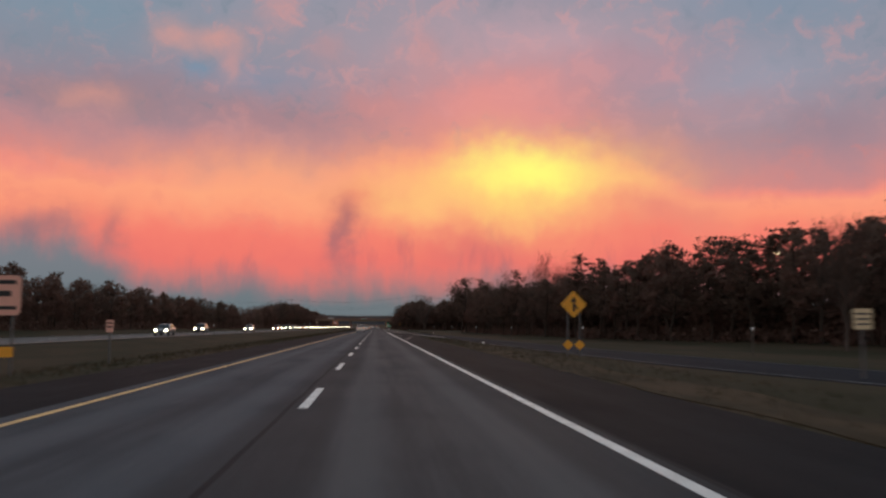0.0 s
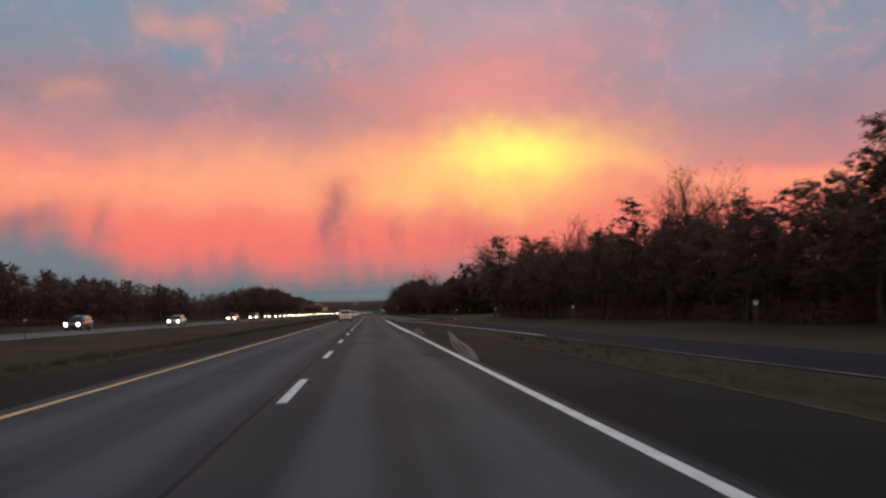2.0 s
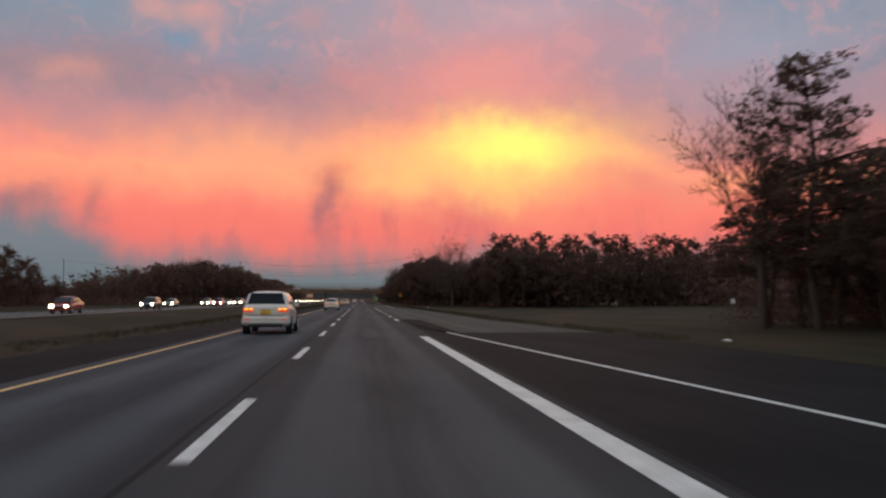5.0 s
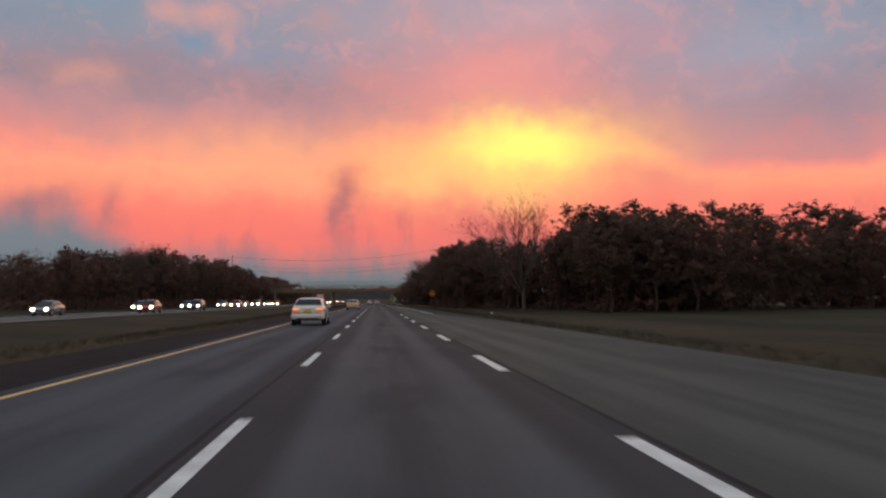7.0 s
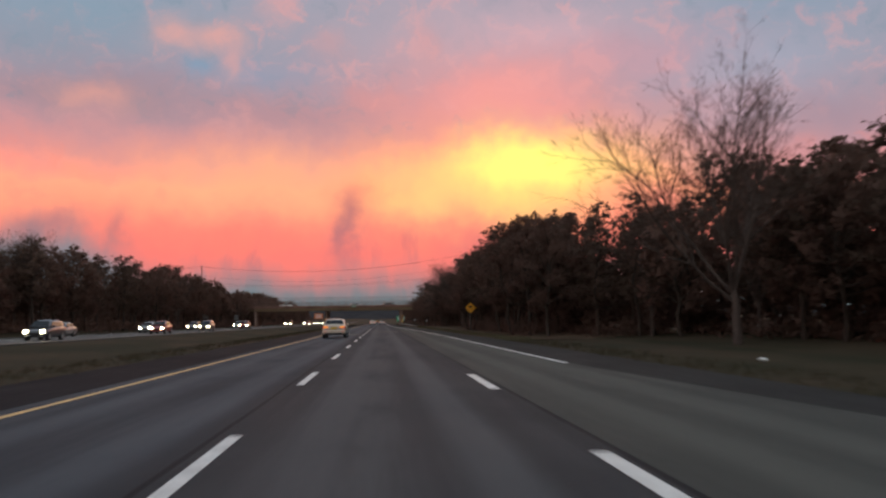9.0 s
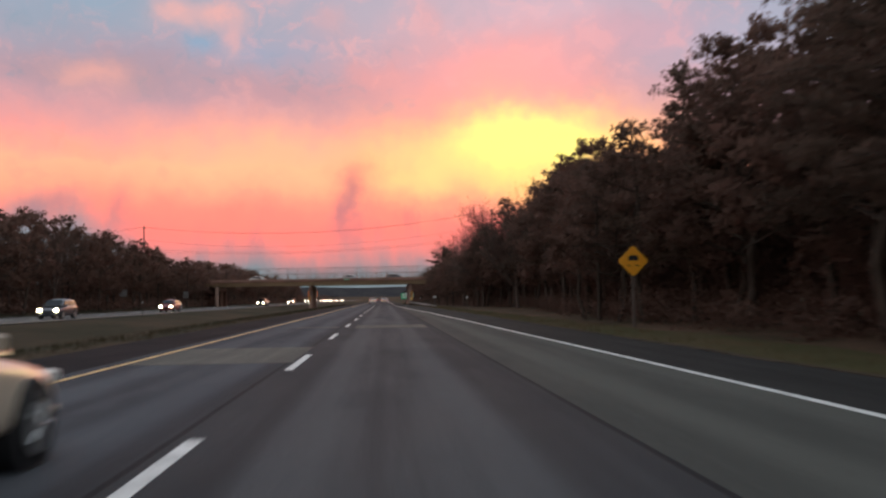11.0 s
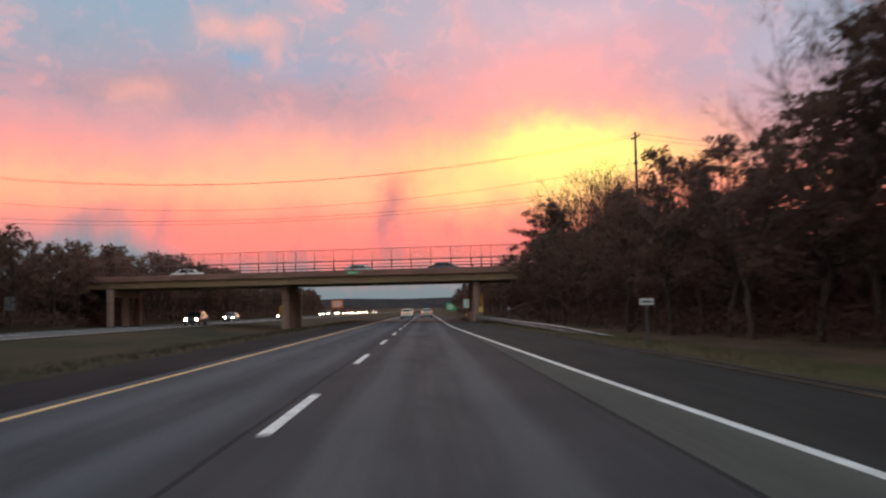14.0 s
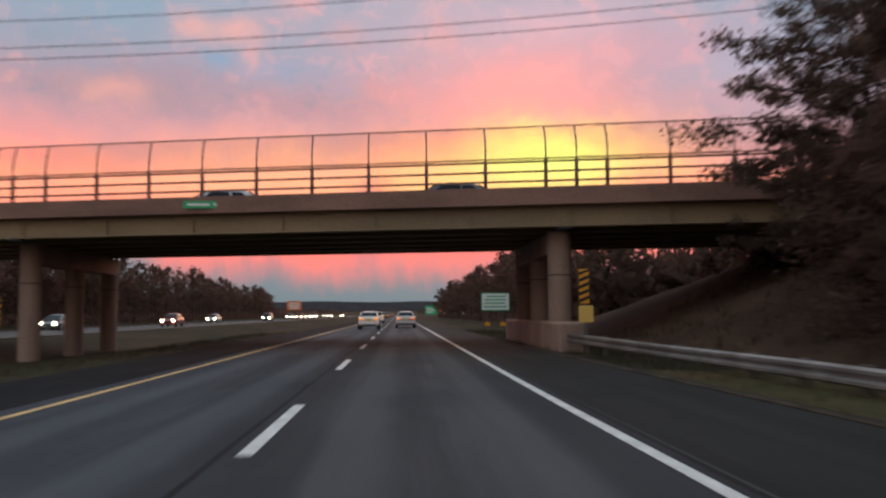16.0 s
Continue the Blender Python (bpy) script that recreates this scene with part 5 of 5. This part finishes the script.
def board(name, place, w, h, zc, material, label, bars=(), bar_mat=BLACK, posts=(-0.3, 0.3), turn=0.0, rim=None, plates=()):
    """A rectangular sign; writing that cannot be read becomes bars (x, z, w, h)."""
    s = thing(name, place, turn, label, "road sign")
    p = part("panel", moved(plate(w, h), 0, 0, zc), material, s)
    for x, z, bw, bh in bars:
        part("lettering_bar", one_box(x - bw / 2, x + bw / 2, -0.006, -0.002, zc + z - bh / 2, zc + z + bh / 2), bar_mat, p)
    if rim:
        for x0, x1, z0, z1 in ((-w / 2, w / 2, h / 2 - 0.05, h / 2), (-w / 2, w / 2, -h / 2, -h / 2 + 0.05), (-w / 2, -w / 2 + 0.05, -h / 2, h / 2), (w / 2 - 0.05, w / 2, -h / 2, h / 2)):
            part("rim", one_box(x0, x1, -0.009, -0.001, zc + z0, zc + z1), rim, p)
    for x in posts:
        part("post", one_box(x - 0.03, x + 0.03, 0.02, 0.08, -0.6, zc + h * 0.3), SIGN_POST, s)
    for x, z, pw, ph in plates:
        part("marker_plate", moved(plate(pw, ph), x, 0, z), SIGN_YELLOW, s, "small yellow plate")
    return s


merge_sign()
exit_sign()
board("road_sign", (-9.75, 24.6, -0.15), 1.25, 1.15, 2.25, SIGN_WARM_LIT, "white sign tinted as if warmly lit, with dark lettering on a grass median", ((0.05, 0.38, 0.85, 0.12), (0.0, 0.05, 0.7, 0.16), (0.1, -0.36, 0.8, 0.1)), BLACK, (-0.4, 0.4), plates=((-0.25, 0.62, 0.42, 0.3), (0.25, 0.62, 0.42, 0.3)))
board("road_sign", (-8.85, 32.3, -0.2), 0.28, 0.46, 1.42, SIGN_WARM_LIT, "small sign in the same warm-lit tint on the grass median", ((0, 0.12, 0.2, 0.05), (0, -0.03, 0.2, 0.05)), BLACK, (0.0,))
board("road_sign", (14.1, 21.0, -0.06), 0.52, 0.56, 1.60, SIGN_CREAM, "small dull cream sign beside the entrance ramp", ((0, 0.14, 0.38, 0.05), (0, 0.0, 0.38, 0.05), (0, -0.14, 0.38, 0.05)), FADED_LINE, (0.0,))
board("road_sign", (8.0, 552.0, -0.1), 1.95, 1.22, 2.15, SIGN_WHITE, "white sign with four dark lines of lettering", ((0.05, 0.36, 1.3, 0.09), (0, 0.13, 1.45, 0.09), (-0.05, -0.10, 1.4, 0.09), (0, -0.35, 1.5, 0.09)), SIGN_GREEN, (-0.55, 0.55), rim=SIGN_GREEN, plates=((-0.55, 0.62, 0.36, 0.26), (0.5, 0.62, 0.36, 0.26)))
board("road_sign", (7.44, 520.0, -0.1), 0.48, 0.55, 1.32, PALE_YELLOW, "plain yellow square sign before the overpass column", (), BLACK, (0.0,))
board("guide_sign", (13.7, 832.0, 0.0), 4.6, 3.4, 2.6, SIGN_GREEN, "green guide sign on the far verge", ((-0.6, 0.7, 2.4, 0.35), (-0.2, 0.0, 3.2, 0.35), (-0.5, -0.8, 2.6, 0.35)), SIGN_WHITE, (-1.4, 1.4))
board("guide_sign", (17.5, 832.0, 0.0), 1.6, 1.8, 2.9, SIGN_ORANGE, "small orange sign beside the green guide sign", ((0, 0.3, 1.1, 0.2), (0, -0.3, 1.1, 0.2)), BLACK, (0.0,))
board("work_sign", (-35.4, 802.0, 0.0), 5.0, 3.2, 4.4, SIGN_ORANGE, "large orange sign beside the oncoming carriageway", ((0, 0.8, 3.6, 0.4), (0, 0.0, 4.0, 0.4), (0, -0.8, 3.2, 0.4)), SIGN_WHITE, (-1.6, 1.6))
board("road_sign", (8.62, 457.0, -0.06), 0.44, 0.20, 1.46, SIGN_WHITE, "narrow white sign on a grey post", ((0, 0, 0.3, 0.05),), FADED_LINE, (0.0,))
board("road_sign", (-36.6, 470.0, 0.15), 1.1, 1.1, 2.5, SIGN_BACK, "grey back of a sign facing the oncoming traffic", (), BLACK, (0.0,))
board("road_sign", (-36.8, 512.0, 0.15), 1.0, 1.3, 2.4, SIGN_BACK, "grey back of a sign facing the oncoming traffic", (), BLACK, (0.0,))


def hazard_marker(place, label):
    s = thing("hazard_marker", place, 0, label, "road sign")
    p = part("panel", one_box(-0.17, 0.17, 0, 0.012, 1.45, 2.60), SIGN_YELLOW, s)
    for k in range(5):
        z = 1.47 + k * 0.23
        part("stripe", flat_shape([(-0.17, z), (0.17, z + 0.14), (0.17, z + 0.25 if k < 4 else z + 0.2), (-0.17, z + 0.11)], -0.002), BLACK, p)
    part("post", one_box(-0.03, 0.03, 0.015, 0.06, -0.9, 2.5), GALVANISED, s)


hazard_marker((7.60, 521.0, 0.12), "black and yellow striped marker beside the overpass column")
hazard_marker((-14.1, 526.4, -0.55), "black and yellow striped marker before the median column")


def delineator(x, y, tall=1.2, z=-0.06):
    s = thing("delineator", (x, y, z), 0, "thin roadside post with a small white reflector", "delineator", "roadside delineators")
    part("post", one_box(-0.03, 0.03, 0, 0.02, -0.2, tall, bevel=0.004), POST_WOOD, s)
    part("reflector", one_box(-0.06, 0.06, -0.008, -0.002, tall - 0.17, tall - 0.02), SIGN_WHITE, s)
    return s


first_post = delineator(8.45, 408.5, 1.42)
for x, y in ((8.5, 501.0), (13.0, 178.0), (14.2, 150.0), (14.8, 118.0), (15.6, 92.0), (17.2, 66.0), (19.4, 40.0), (9.0, 596.0), (9.0, 640.0), (-20.4, 118), (-20.4, 420)):
    copy_thing(first_post, pose(x, y, -0.06))


# ---- poles and wires ----
def utility_pole(x, y, top, arms, label):
    s = thing("utility_pole", (x, y, 0), 8, label, "utility pole", "utility poles")
    bm = bmesh.new()
    rod(bm, (0, 0, -0.5), (0, 0, top), 0.20, 0.12, 12)
    part("pole", bm, POLE_WOOD, s, smooth=True)
    for z, w in arms:
        a = part("crossarm", one_box(-0.06, 0.06, -w, w, z - 0.07, z + 0.07), POLE_WOOD, s)
        for q in (-w + 0.1, w - 0.1):
            bm = bmesh.new()
            rod(bm, (0, q, z + 0.07), (0, q, z + 0.28), 0.05, 0.03, 8)
            part("insulator", bm, SIGN_BACK, a)
    return s


utility_pole(25.0, 524.2, 20.3, ((19.7, 1.2), (16.8, 0.5)), "tall wooden utility pole with crossarms among trees")
utility_pole(-49.0, 527.4, 17.4, ((16.9, 1.2), (14.3, 0.5)), "wooden utility pole with crossarms above the trees")
utility_pole(100.0, 521.0, 18.5, ((17.9, 1.2), (15.4, 0.5)), "wooden utility pole with crossarms in the wood")
utility_pole(-122.0, 531.0, 18.0, ((17.4, 1.2), (14.8, 0.5)), "wooden utility pole with crossarms in the wood")


def cable(a, b, sag, r=0.018):
    c = bpy.data.curves.new("power_line", "CURVE")
    c.dimensions, c.bevel_depth, c.bevel_resolution = "3D", r, 1
    sp = c.splines.new("POLY")
    n = 32
    sp.points.add(n)
    a, b = Vector(a), Vector(b)
    for i in range(n + 1):
        t = i / n
        p = a.lerp(b, t)
        sp.points[i].co = (p.x, p.y, p.z - 4 * sag * t * (1 - t), 1)
    c.materials.append(CABLE)
    ob = new("power_line", c)
    tagged(ob, "thin black overhead power line", "cable", "overhead power lines")


for dy, za, zb, sag in ((-1.1, 19.9, 17.1, 3.0), (1.1, 19.9, 17.1, 2.7), (0.0, 16.9, 14.4, 2.9), (-0.25, 14.7, 12.5, 2.0), (0.25, 14.2, 12.0, 1.8)):
    cable((25, 524.2 + dy, za), (-49, 527.4 + dy, zb), sag)
    cable((25, 524.2 + dy, za), (100, 521.0 + dy, za - 1.8), 2.5)
    cable((-49, 527.4 + dy, zb), (-122, 531.0 + dy, zb + 0.5), 2.5)


def street_lamp(x, y, h):
    s = thing("street_lamp", (x, y, 0), 0, "lit street lamp on a tall pole beyond the trees", "street lamp")
    bm = bmesh.new()
    rod(bm, (0, 0, -0.3), (0, 0, h), 0.10, 0.06, 10)
    part("pole", bm, GALVANISED, s, smooth=True)
    bm = bmesh.new()
    rod(bm, (0, 0, h - 0.1), (-1.6, -0.4, h + 0.25), 0.04, 0.03, 8)
    part("arm", bm, GALVANISED, s, smooth=True)
    hd = part("head", one_box(-2.2, -1.5, -0.6, -0.2, h + 0.18, h + 0.34, bevel=0.05), SIGN_BACK, s)
    part("lens", one_box(-2.15, -1.6, -0.6, -0.22, h + 0.02, h + 0.178, bevel=0.03), STREET, hd, "glowing lens")


street_lamp(45.2, 88.2, 9.1)


def litter(x, y):
    bm = bmesh.new()
    bmesh.ops.create_icosphere(bm, subdivisions=2, radius=0.16)
    for q in bm.verts:
        q.co *= 0.75 + 0.5 * noise.noise(q.co * 9)
        q.co.z *= 0.45
    ob = part("litter", moved(bm, x, y, 0.03), SIGN_WHITE, None)
    tagged(ob, "crumpled white paper litter on the grass verge", "litter")


litter(9.6, 67.5)
litter(12.8, 300.0)
litter(12.8, 178.0)


# ---- cars ----
def loft(rings, closed=False):
    v = [p for r in rings for p in r]
    n = len(rings[0])
    f = []
    for j in range(len(rings) - 1):
        for i in range(n if closed else n - 1):
            q = (i + 1) % n
            f.append((j * n + i, j * n + q, (j + 1) * n + q, (j + 1) * n + i))
    f.append(tuple(range(n - 1, -1, -1)))
    f.append(tuple((len(rings) - 1) * n + i for i in range(n)))
    return v, f


def car(name, place, turn, paint_mat, label, lit, tall=1.0, plate_mat=PLATE_YELLOW, group="", wagon=False):
    """A saloon or wagon, its rear bumper at y = 0 and its nose toward +y. lit: 'rear', 'front'."""
    c = thing(name, place, turn, label, "car", group)
    k = tall
    # stations: y, half width, sill z, belt z
    st = [(0.00, 0.76, 0.34, 0.90 * k), (0.03, 0.82, 0.30, 0.98 * k), (0.22, 0.865, 0.26, 1.035 * k), (0.9, 0.885, 0.24, 1.02 * k), (2.2, 0.89, 0.22, 0.97 * k), (3.1, 0.885, 0.23, 0.92 * k), (3.9, 0.86, 0.25, 0.80 * k),
          (4.30, 0.80, 0.28, 0.72 * k), (4.48, 0.68, 0.34, 0.62 * k)]
    rings = []
    for y, w, s, b in st:
        m = (s + b) / 2
        half = [(w * 0.93, s), (w * 0.99, s + 0.12), (w, m), (w * 0.985, b - 0.16), (w * 0.93, b - 0.05), (w * 0.82, b)]
        rings.append([(x, y, z) for x, z in half] + [(0, y, b + 0.015)] + [(-x, y, z) for x, z in half[::-1]])
    v, f = loft(rings, True)
    body = part("body", mesh_of("body", v, f, paint_mat, True), None, c)
    mod = body.modifiers.new("round", "SUBSURF")
    mod.levels = mod.render_levels = 1
    # cabin: roof shell with pillars, glass set in
    if wagon:
        cab = [(0.16, 0.76, 0.97), (0.42, 0.66, 1.40), (1.0, 0.64, 1.46), (2.2, 0.63, 1.45), (2.75, 0.62, 1.38), (3.45, 0.74, 0.95)]
    else:
        cab = [(0.50, 0.77, 1.00), (1.08, 0.665, 1.375), (1.55, 0.65, 1.44), (2.20, 0.64, 1.44), (2.65, 0.63, 1.38), (3.45, 0.74, 0.93)]
    rings = []
    for i, (y, w, z) in enumerate(cab):
        z *= k
        if i in (0, len(cab) - 1):
            pts = [(w, z - 0.06), (w * 0.98, z), (w * 0.6, z + 0.02), (0, z + 0.03)]
        else:
            pts = [(w + 0.15, 0.93 * k), (w + 0.02, z - 0.06), (w * 0.75, z), (0, z + 0.025)]
        rings.append([(x, y, q) for x, q in pts] + [(-x, y, q) for x, q in pts[-2::-1]])
    v, f = loft(rings)
    cabin = part("cabin", mesh_of("cabin", v, f[:-2], paint_mat, True), None, c)
    y0, y1 = cab[0][0], cab[1][0]
    z0, z1 = cab[0][2] * k, cab[1][2] * k
    w0, w1 = cab[0][1] * 0.90, cab[1][1] * 0.93

    def pane(nm, quad, lift):
        a = [Vector(p) + Vector(lift) for p in quad]
        b = [Vector(p) - Vector(lift) * 0.3 for p in quad]
        v = a + b
        part(nm, mesh_of(nm, v, [(0, 1, 2, 3), (7, 6, 5, 4), (0, 4, 5, 1), (1, 5, 6, 2), (2, 6, 7, 3), (3, 7, 4, 0)], CAR_GLASS), None, cabin, "dark glass")

    s = 0.10
    pane("rear_window", [(-w0, y0 + s * (y1 - y0), z0 + s * (z1 - z0) + 0.03), (w0, y0 + s * (y1 - y0), z0 + s * (z1 - z0) + 0.03), (w1 * 0.92, y1 - 0.04, z1 - 0.02), (-w1 * 0.92, y1 - 0.04, z1 - 0.02)], (0, -0.02, 0.022))
    y0, y1 = cab[-1][0], cab[-2][0]
    z0, z1 = cab[-1][2] * k, cab[-2][2] * k
    pane("windscreen", [(w0, y0 - 0.08, z0 + 0.06), (-w0, y0 - 0.08, z0 + 0.06), (-w1 * 0.92, y1 + 0.04, z1 - 0.02), (w1 * 0.92, y1 + 0.04, z1 - 0.02)], (0, 0.02, 0.022))
    zt = 1.30 * k
    back = 0.55 if wagon else 1.05
    for sx in (1, -1):
        for a, b, ta, tb in ((back, 1.75, back + (0.15 if wagon else 0.28), 1.75), (1.83, 2.95, 1.83, 2.58)):
            q = [(sx * 0.79, a, 1.02 * k), (sx * 0.79, b, 1.00 * k), (sx * 0.695, tb, zt), (sx * 0.695, ta, zt)]
            pane("side_window", q if sx > 0 else q[::-1], (sx * 0.012, 0, 0.004))
        part("door_mirror", one_box(sx * 0.90 - 0.09, sx * 0.90 + 0.09, 2.72, 2.84, 0.93 * k, 1.06 * k, bevel=0.03), paint_mat, c)
        part("door_handle", one_box(sx * 0.875 - 0.02, sx * 0.875 + 0.02, 1.75, 1.95, 0.80 * k, 0.83 * k), DARK_TRIM, body)
    # wheels with dark arches
    for sx in (1, -1):
        for y in (0.92, 3.62):
            bm = bmesh.new()
            rod(bm, (sx * 0.68, y, 0.32), (sx * 0.895, y, 0.32), 0.37, sides=24)
            part("wheel_arch", bm, DARK_TRIM, body)
            bm = bmesh.new()
            rod(bm, (sx * 0.69, y, 0.315), (sx * 0.905, y, 0.315), 0.315, sides=24)
            bmesh.ops.bevel(bm, geom=[e for e in bm.edges if abs(e.verts[0].co.x - e.verts[1].co.x) < 0.01], offset=0.03, segments=2, affect="EDGES")
            w = part("wheel", bm, TYRE, c, smooth=True)
            bm = bmesh.new()
            rod(bm, (sx * 0.905, y, 0.315), (sx * 0.915, y, 0.315), 0.21, sides=20)
            for q in range(5):
                t = q * 1.2566
                rod(bm, (sx * 0.918, y, 0.315), (sx * 0.918, y + 0.19 * math.cos(t), 0.315 + 0.19 * math.sin(t)), 0.03, 0.022, 6)
            part("rim", bm, ALLOY, w)
    # rear
    part("rear_bumper", one_box(-0.855, 0.855, -0.06, 0.24, 0.33, 0.64 * k, bevel=0.09), paint_mat, c)
    part("diffuser", one_box(-0.60, 0.60, -0.075, 0.2, 0.27, 0.40, bevel=0.03), DARK_TRIM, c)
    for sx in (1, -1):
        a, b = sorted((sx * 0.43, sx * 0.815))
        t = part("tail_light", one_box(a, b, -0.02, 0.16, 0.755 * k, 0.905 * k, bevel=0.025), TAIL_RED if lit == "rear" else SIGN_ORANGE, c, "red tail light cluster")
        for q0, q1, zl, zh in ((0.455, 0.575, 0.825, 0.885), (0.615, 0.765, 0.83, 0.89)):
            a, b = sorted((sx * q0, sx * q1))
            part("lamp", one_box(a, b, -0.034, -0.018, zl * k, zh * k, bevel=0.006), AMBER if lit == "rear" else SIGN_ORANGE, t, "glowing amber lamp")
        a, b = sorted((sx * 0.46, sx * 0.76))
        part("headlight", one_box(a, b, 4.26, 4.44, 0.58 * k, 0.70 * k, bevel=0.03), HEAD if lit == "front" else SIGN_WHITE, c, "lit headlight")
        # Larger glowing box added before each headlight to imitate its bloom.
        if lit == "front":
            a, b = sorted((sx * 0.48, sx * 0.78))
            part("lamp_bloom", one_box(a, b, 4.441, 4.47, 0.52 * k, 0.76 * k, bevel=0.01), HEAD, c, "lit headlight glass, oversized to stand in for bloom")
    part("boot_seam", one_box(-0.70, 0.70, -0.012, 0.08, 0.655 * k, 0.668 * k), DARK_TRIM, body, "dark seam under the boot lid")
    part("boot_trim", one_box(-0.22, 0.22, -0.03, 0.08, 0.845 * k, 0.868 * k, bevel=0.006), ALLOY, body, "chrome strip above the plate")
    p = part("number_plate", one_box(-0.185, 0.185, -0.045, 0.10, 0.69 * k, 0.825 * k, bevel=0.006), plate_mat, c)
    part("lettering_bar", one_box(-0.13, 0.13, -0.05, -0.046, 0.752 * k, 0.762 * k), SIGN_ORANGE, p)
    for sx in (1, -1):
        # On rear-lit cars the reflectors share the tail lamps' emission, so they glow.
        part("reflector", one_box(sx * 0.66 - 0.09, sx * 0.66 + 0.09, -0.078, -0.066, 0.50 * k, 0.525 * k), TAIL_RED if lit == "rear" else SIGN_ORANGE, c, "thin red reflector given a faint glow")
        bm = bmesh.new()
        rod(bm, (sx * 0.48, -0.05, 0.29), (sx * 0.48, 0.2, 0.29), 0.035, sides=12)
        part("exhaust", bm, ALLOY, c, "chrome exhaust tip")
    part("grille", one_box(-0.36, 0.36, 4.40, 4.50, 0.42, 0.58 * k, bevel=0.02), DARK_TRIM, c)
    part("front_bumper", one_box(-0.74, 0.74, 4.30, 4.50, 0.28, 0.42, bevel=0.05), paint_mat, c)
    return c


car("saloon_car", (-2.13, 260.3, 0), -0.6, WHITE_PAINT, "white saloon car with lit tail lights and yellow plate", "rear")
car("saloon_car", (-2.05, 184.0, 0), 0, WHITE_PAINT, "white car ahead with tail lights glowing", "rear", 1.08, wagon=True)
car("saloon_car", (-1.90, 341.0, 0), -0.6, BEIGE_PAINT, "beige saloon car with lit tail lights and yellow plate", "rear", 1.0)
car("saloon_car", (1.95, 570.0, 0), 0, SILVER_PAINT, "pale silver saloon car with lit tail lights", "rear", 1.02)
car("saloon_car", (-1.15, 565.0, 0), 0, WHITE_PAINT, "white saloon car in the lane beside the silver one", "rear", 1.02)
car("saloon_car", (-1.6, 612.0, 0), 0, WHITE_PAINT, "white car further ahead with tail lights lit", "rear", 1.05, wagon=True)
ahead = car("saloon_car", (1.9, 655.0, 0), 0, DARK_PAINT, "dark car far ahead with tail lights lit", "rear", 1.05, group="far traffic")
for x, y in ((-1.9, 700.0), (1.8, 742.0), (-1.8, 790.0), (1.9, 850.0), (-1.9, 930.0)):
    copy_thing(ahead, pose(x, y, 0))

ONCOMING = [car("saloon_car", (-25.0, 108.0 + 4.5, 0), 180, GREY_PAINT, "grey oncoming car with headlights on", "front", group="oncoming traffic"),
            car("saloon_car", (-29.8, 160.0, 0), 180, DARK_PAINT, "dark oncoming car with headlights on", "front", 1.1, group="oncoming traffic", wagon=True),
            car("saloon_car", (-25.0, 186.0, 0), 180, SILVER_PAINT, "silver oncoming car with headlights on", "front", group="oncoming traffic"),
            car("saloon_car", (-25.0, 236.0, 0), 180, RED_PAINT, "red oncoming car with headlights on", "front", 1.05, group="oncoming traffic")]
for i, y in enumerate((268, 303, 322, 337, 349, 366, 386, 399, 414, 428, 452, 474, 535, 576, 598, 644, 672, 704, 729, 748, 772, 800, 830, 866, 905)):
    copy_thing(ONCOMING[(i * 3 + 1) % 4], pose(-29.8 if i % 2 else -25.0, y, 0, 0, 0, 180))

# traffic on the overpass
for x, lane, t, m, lab in ((5.5, 4.6, 101.8, DARK_PAINT, "dark car crossing the overpass"), (-4.0, 4.6, 101.8, SILVER_PAINT, "silver car crossing the overpass"), (-24.0, 3.6, 101.8, WHITE_PAINT, "white car crossing the overpass"),
                           (14.0, 8.6, -78.2, WHITE_PAINT, "white car crossing the overpass")):
    car("saloon_car", (x, skew(x) + lane, 5.08), t, m, lab, "none", group="traffic on the overpass")
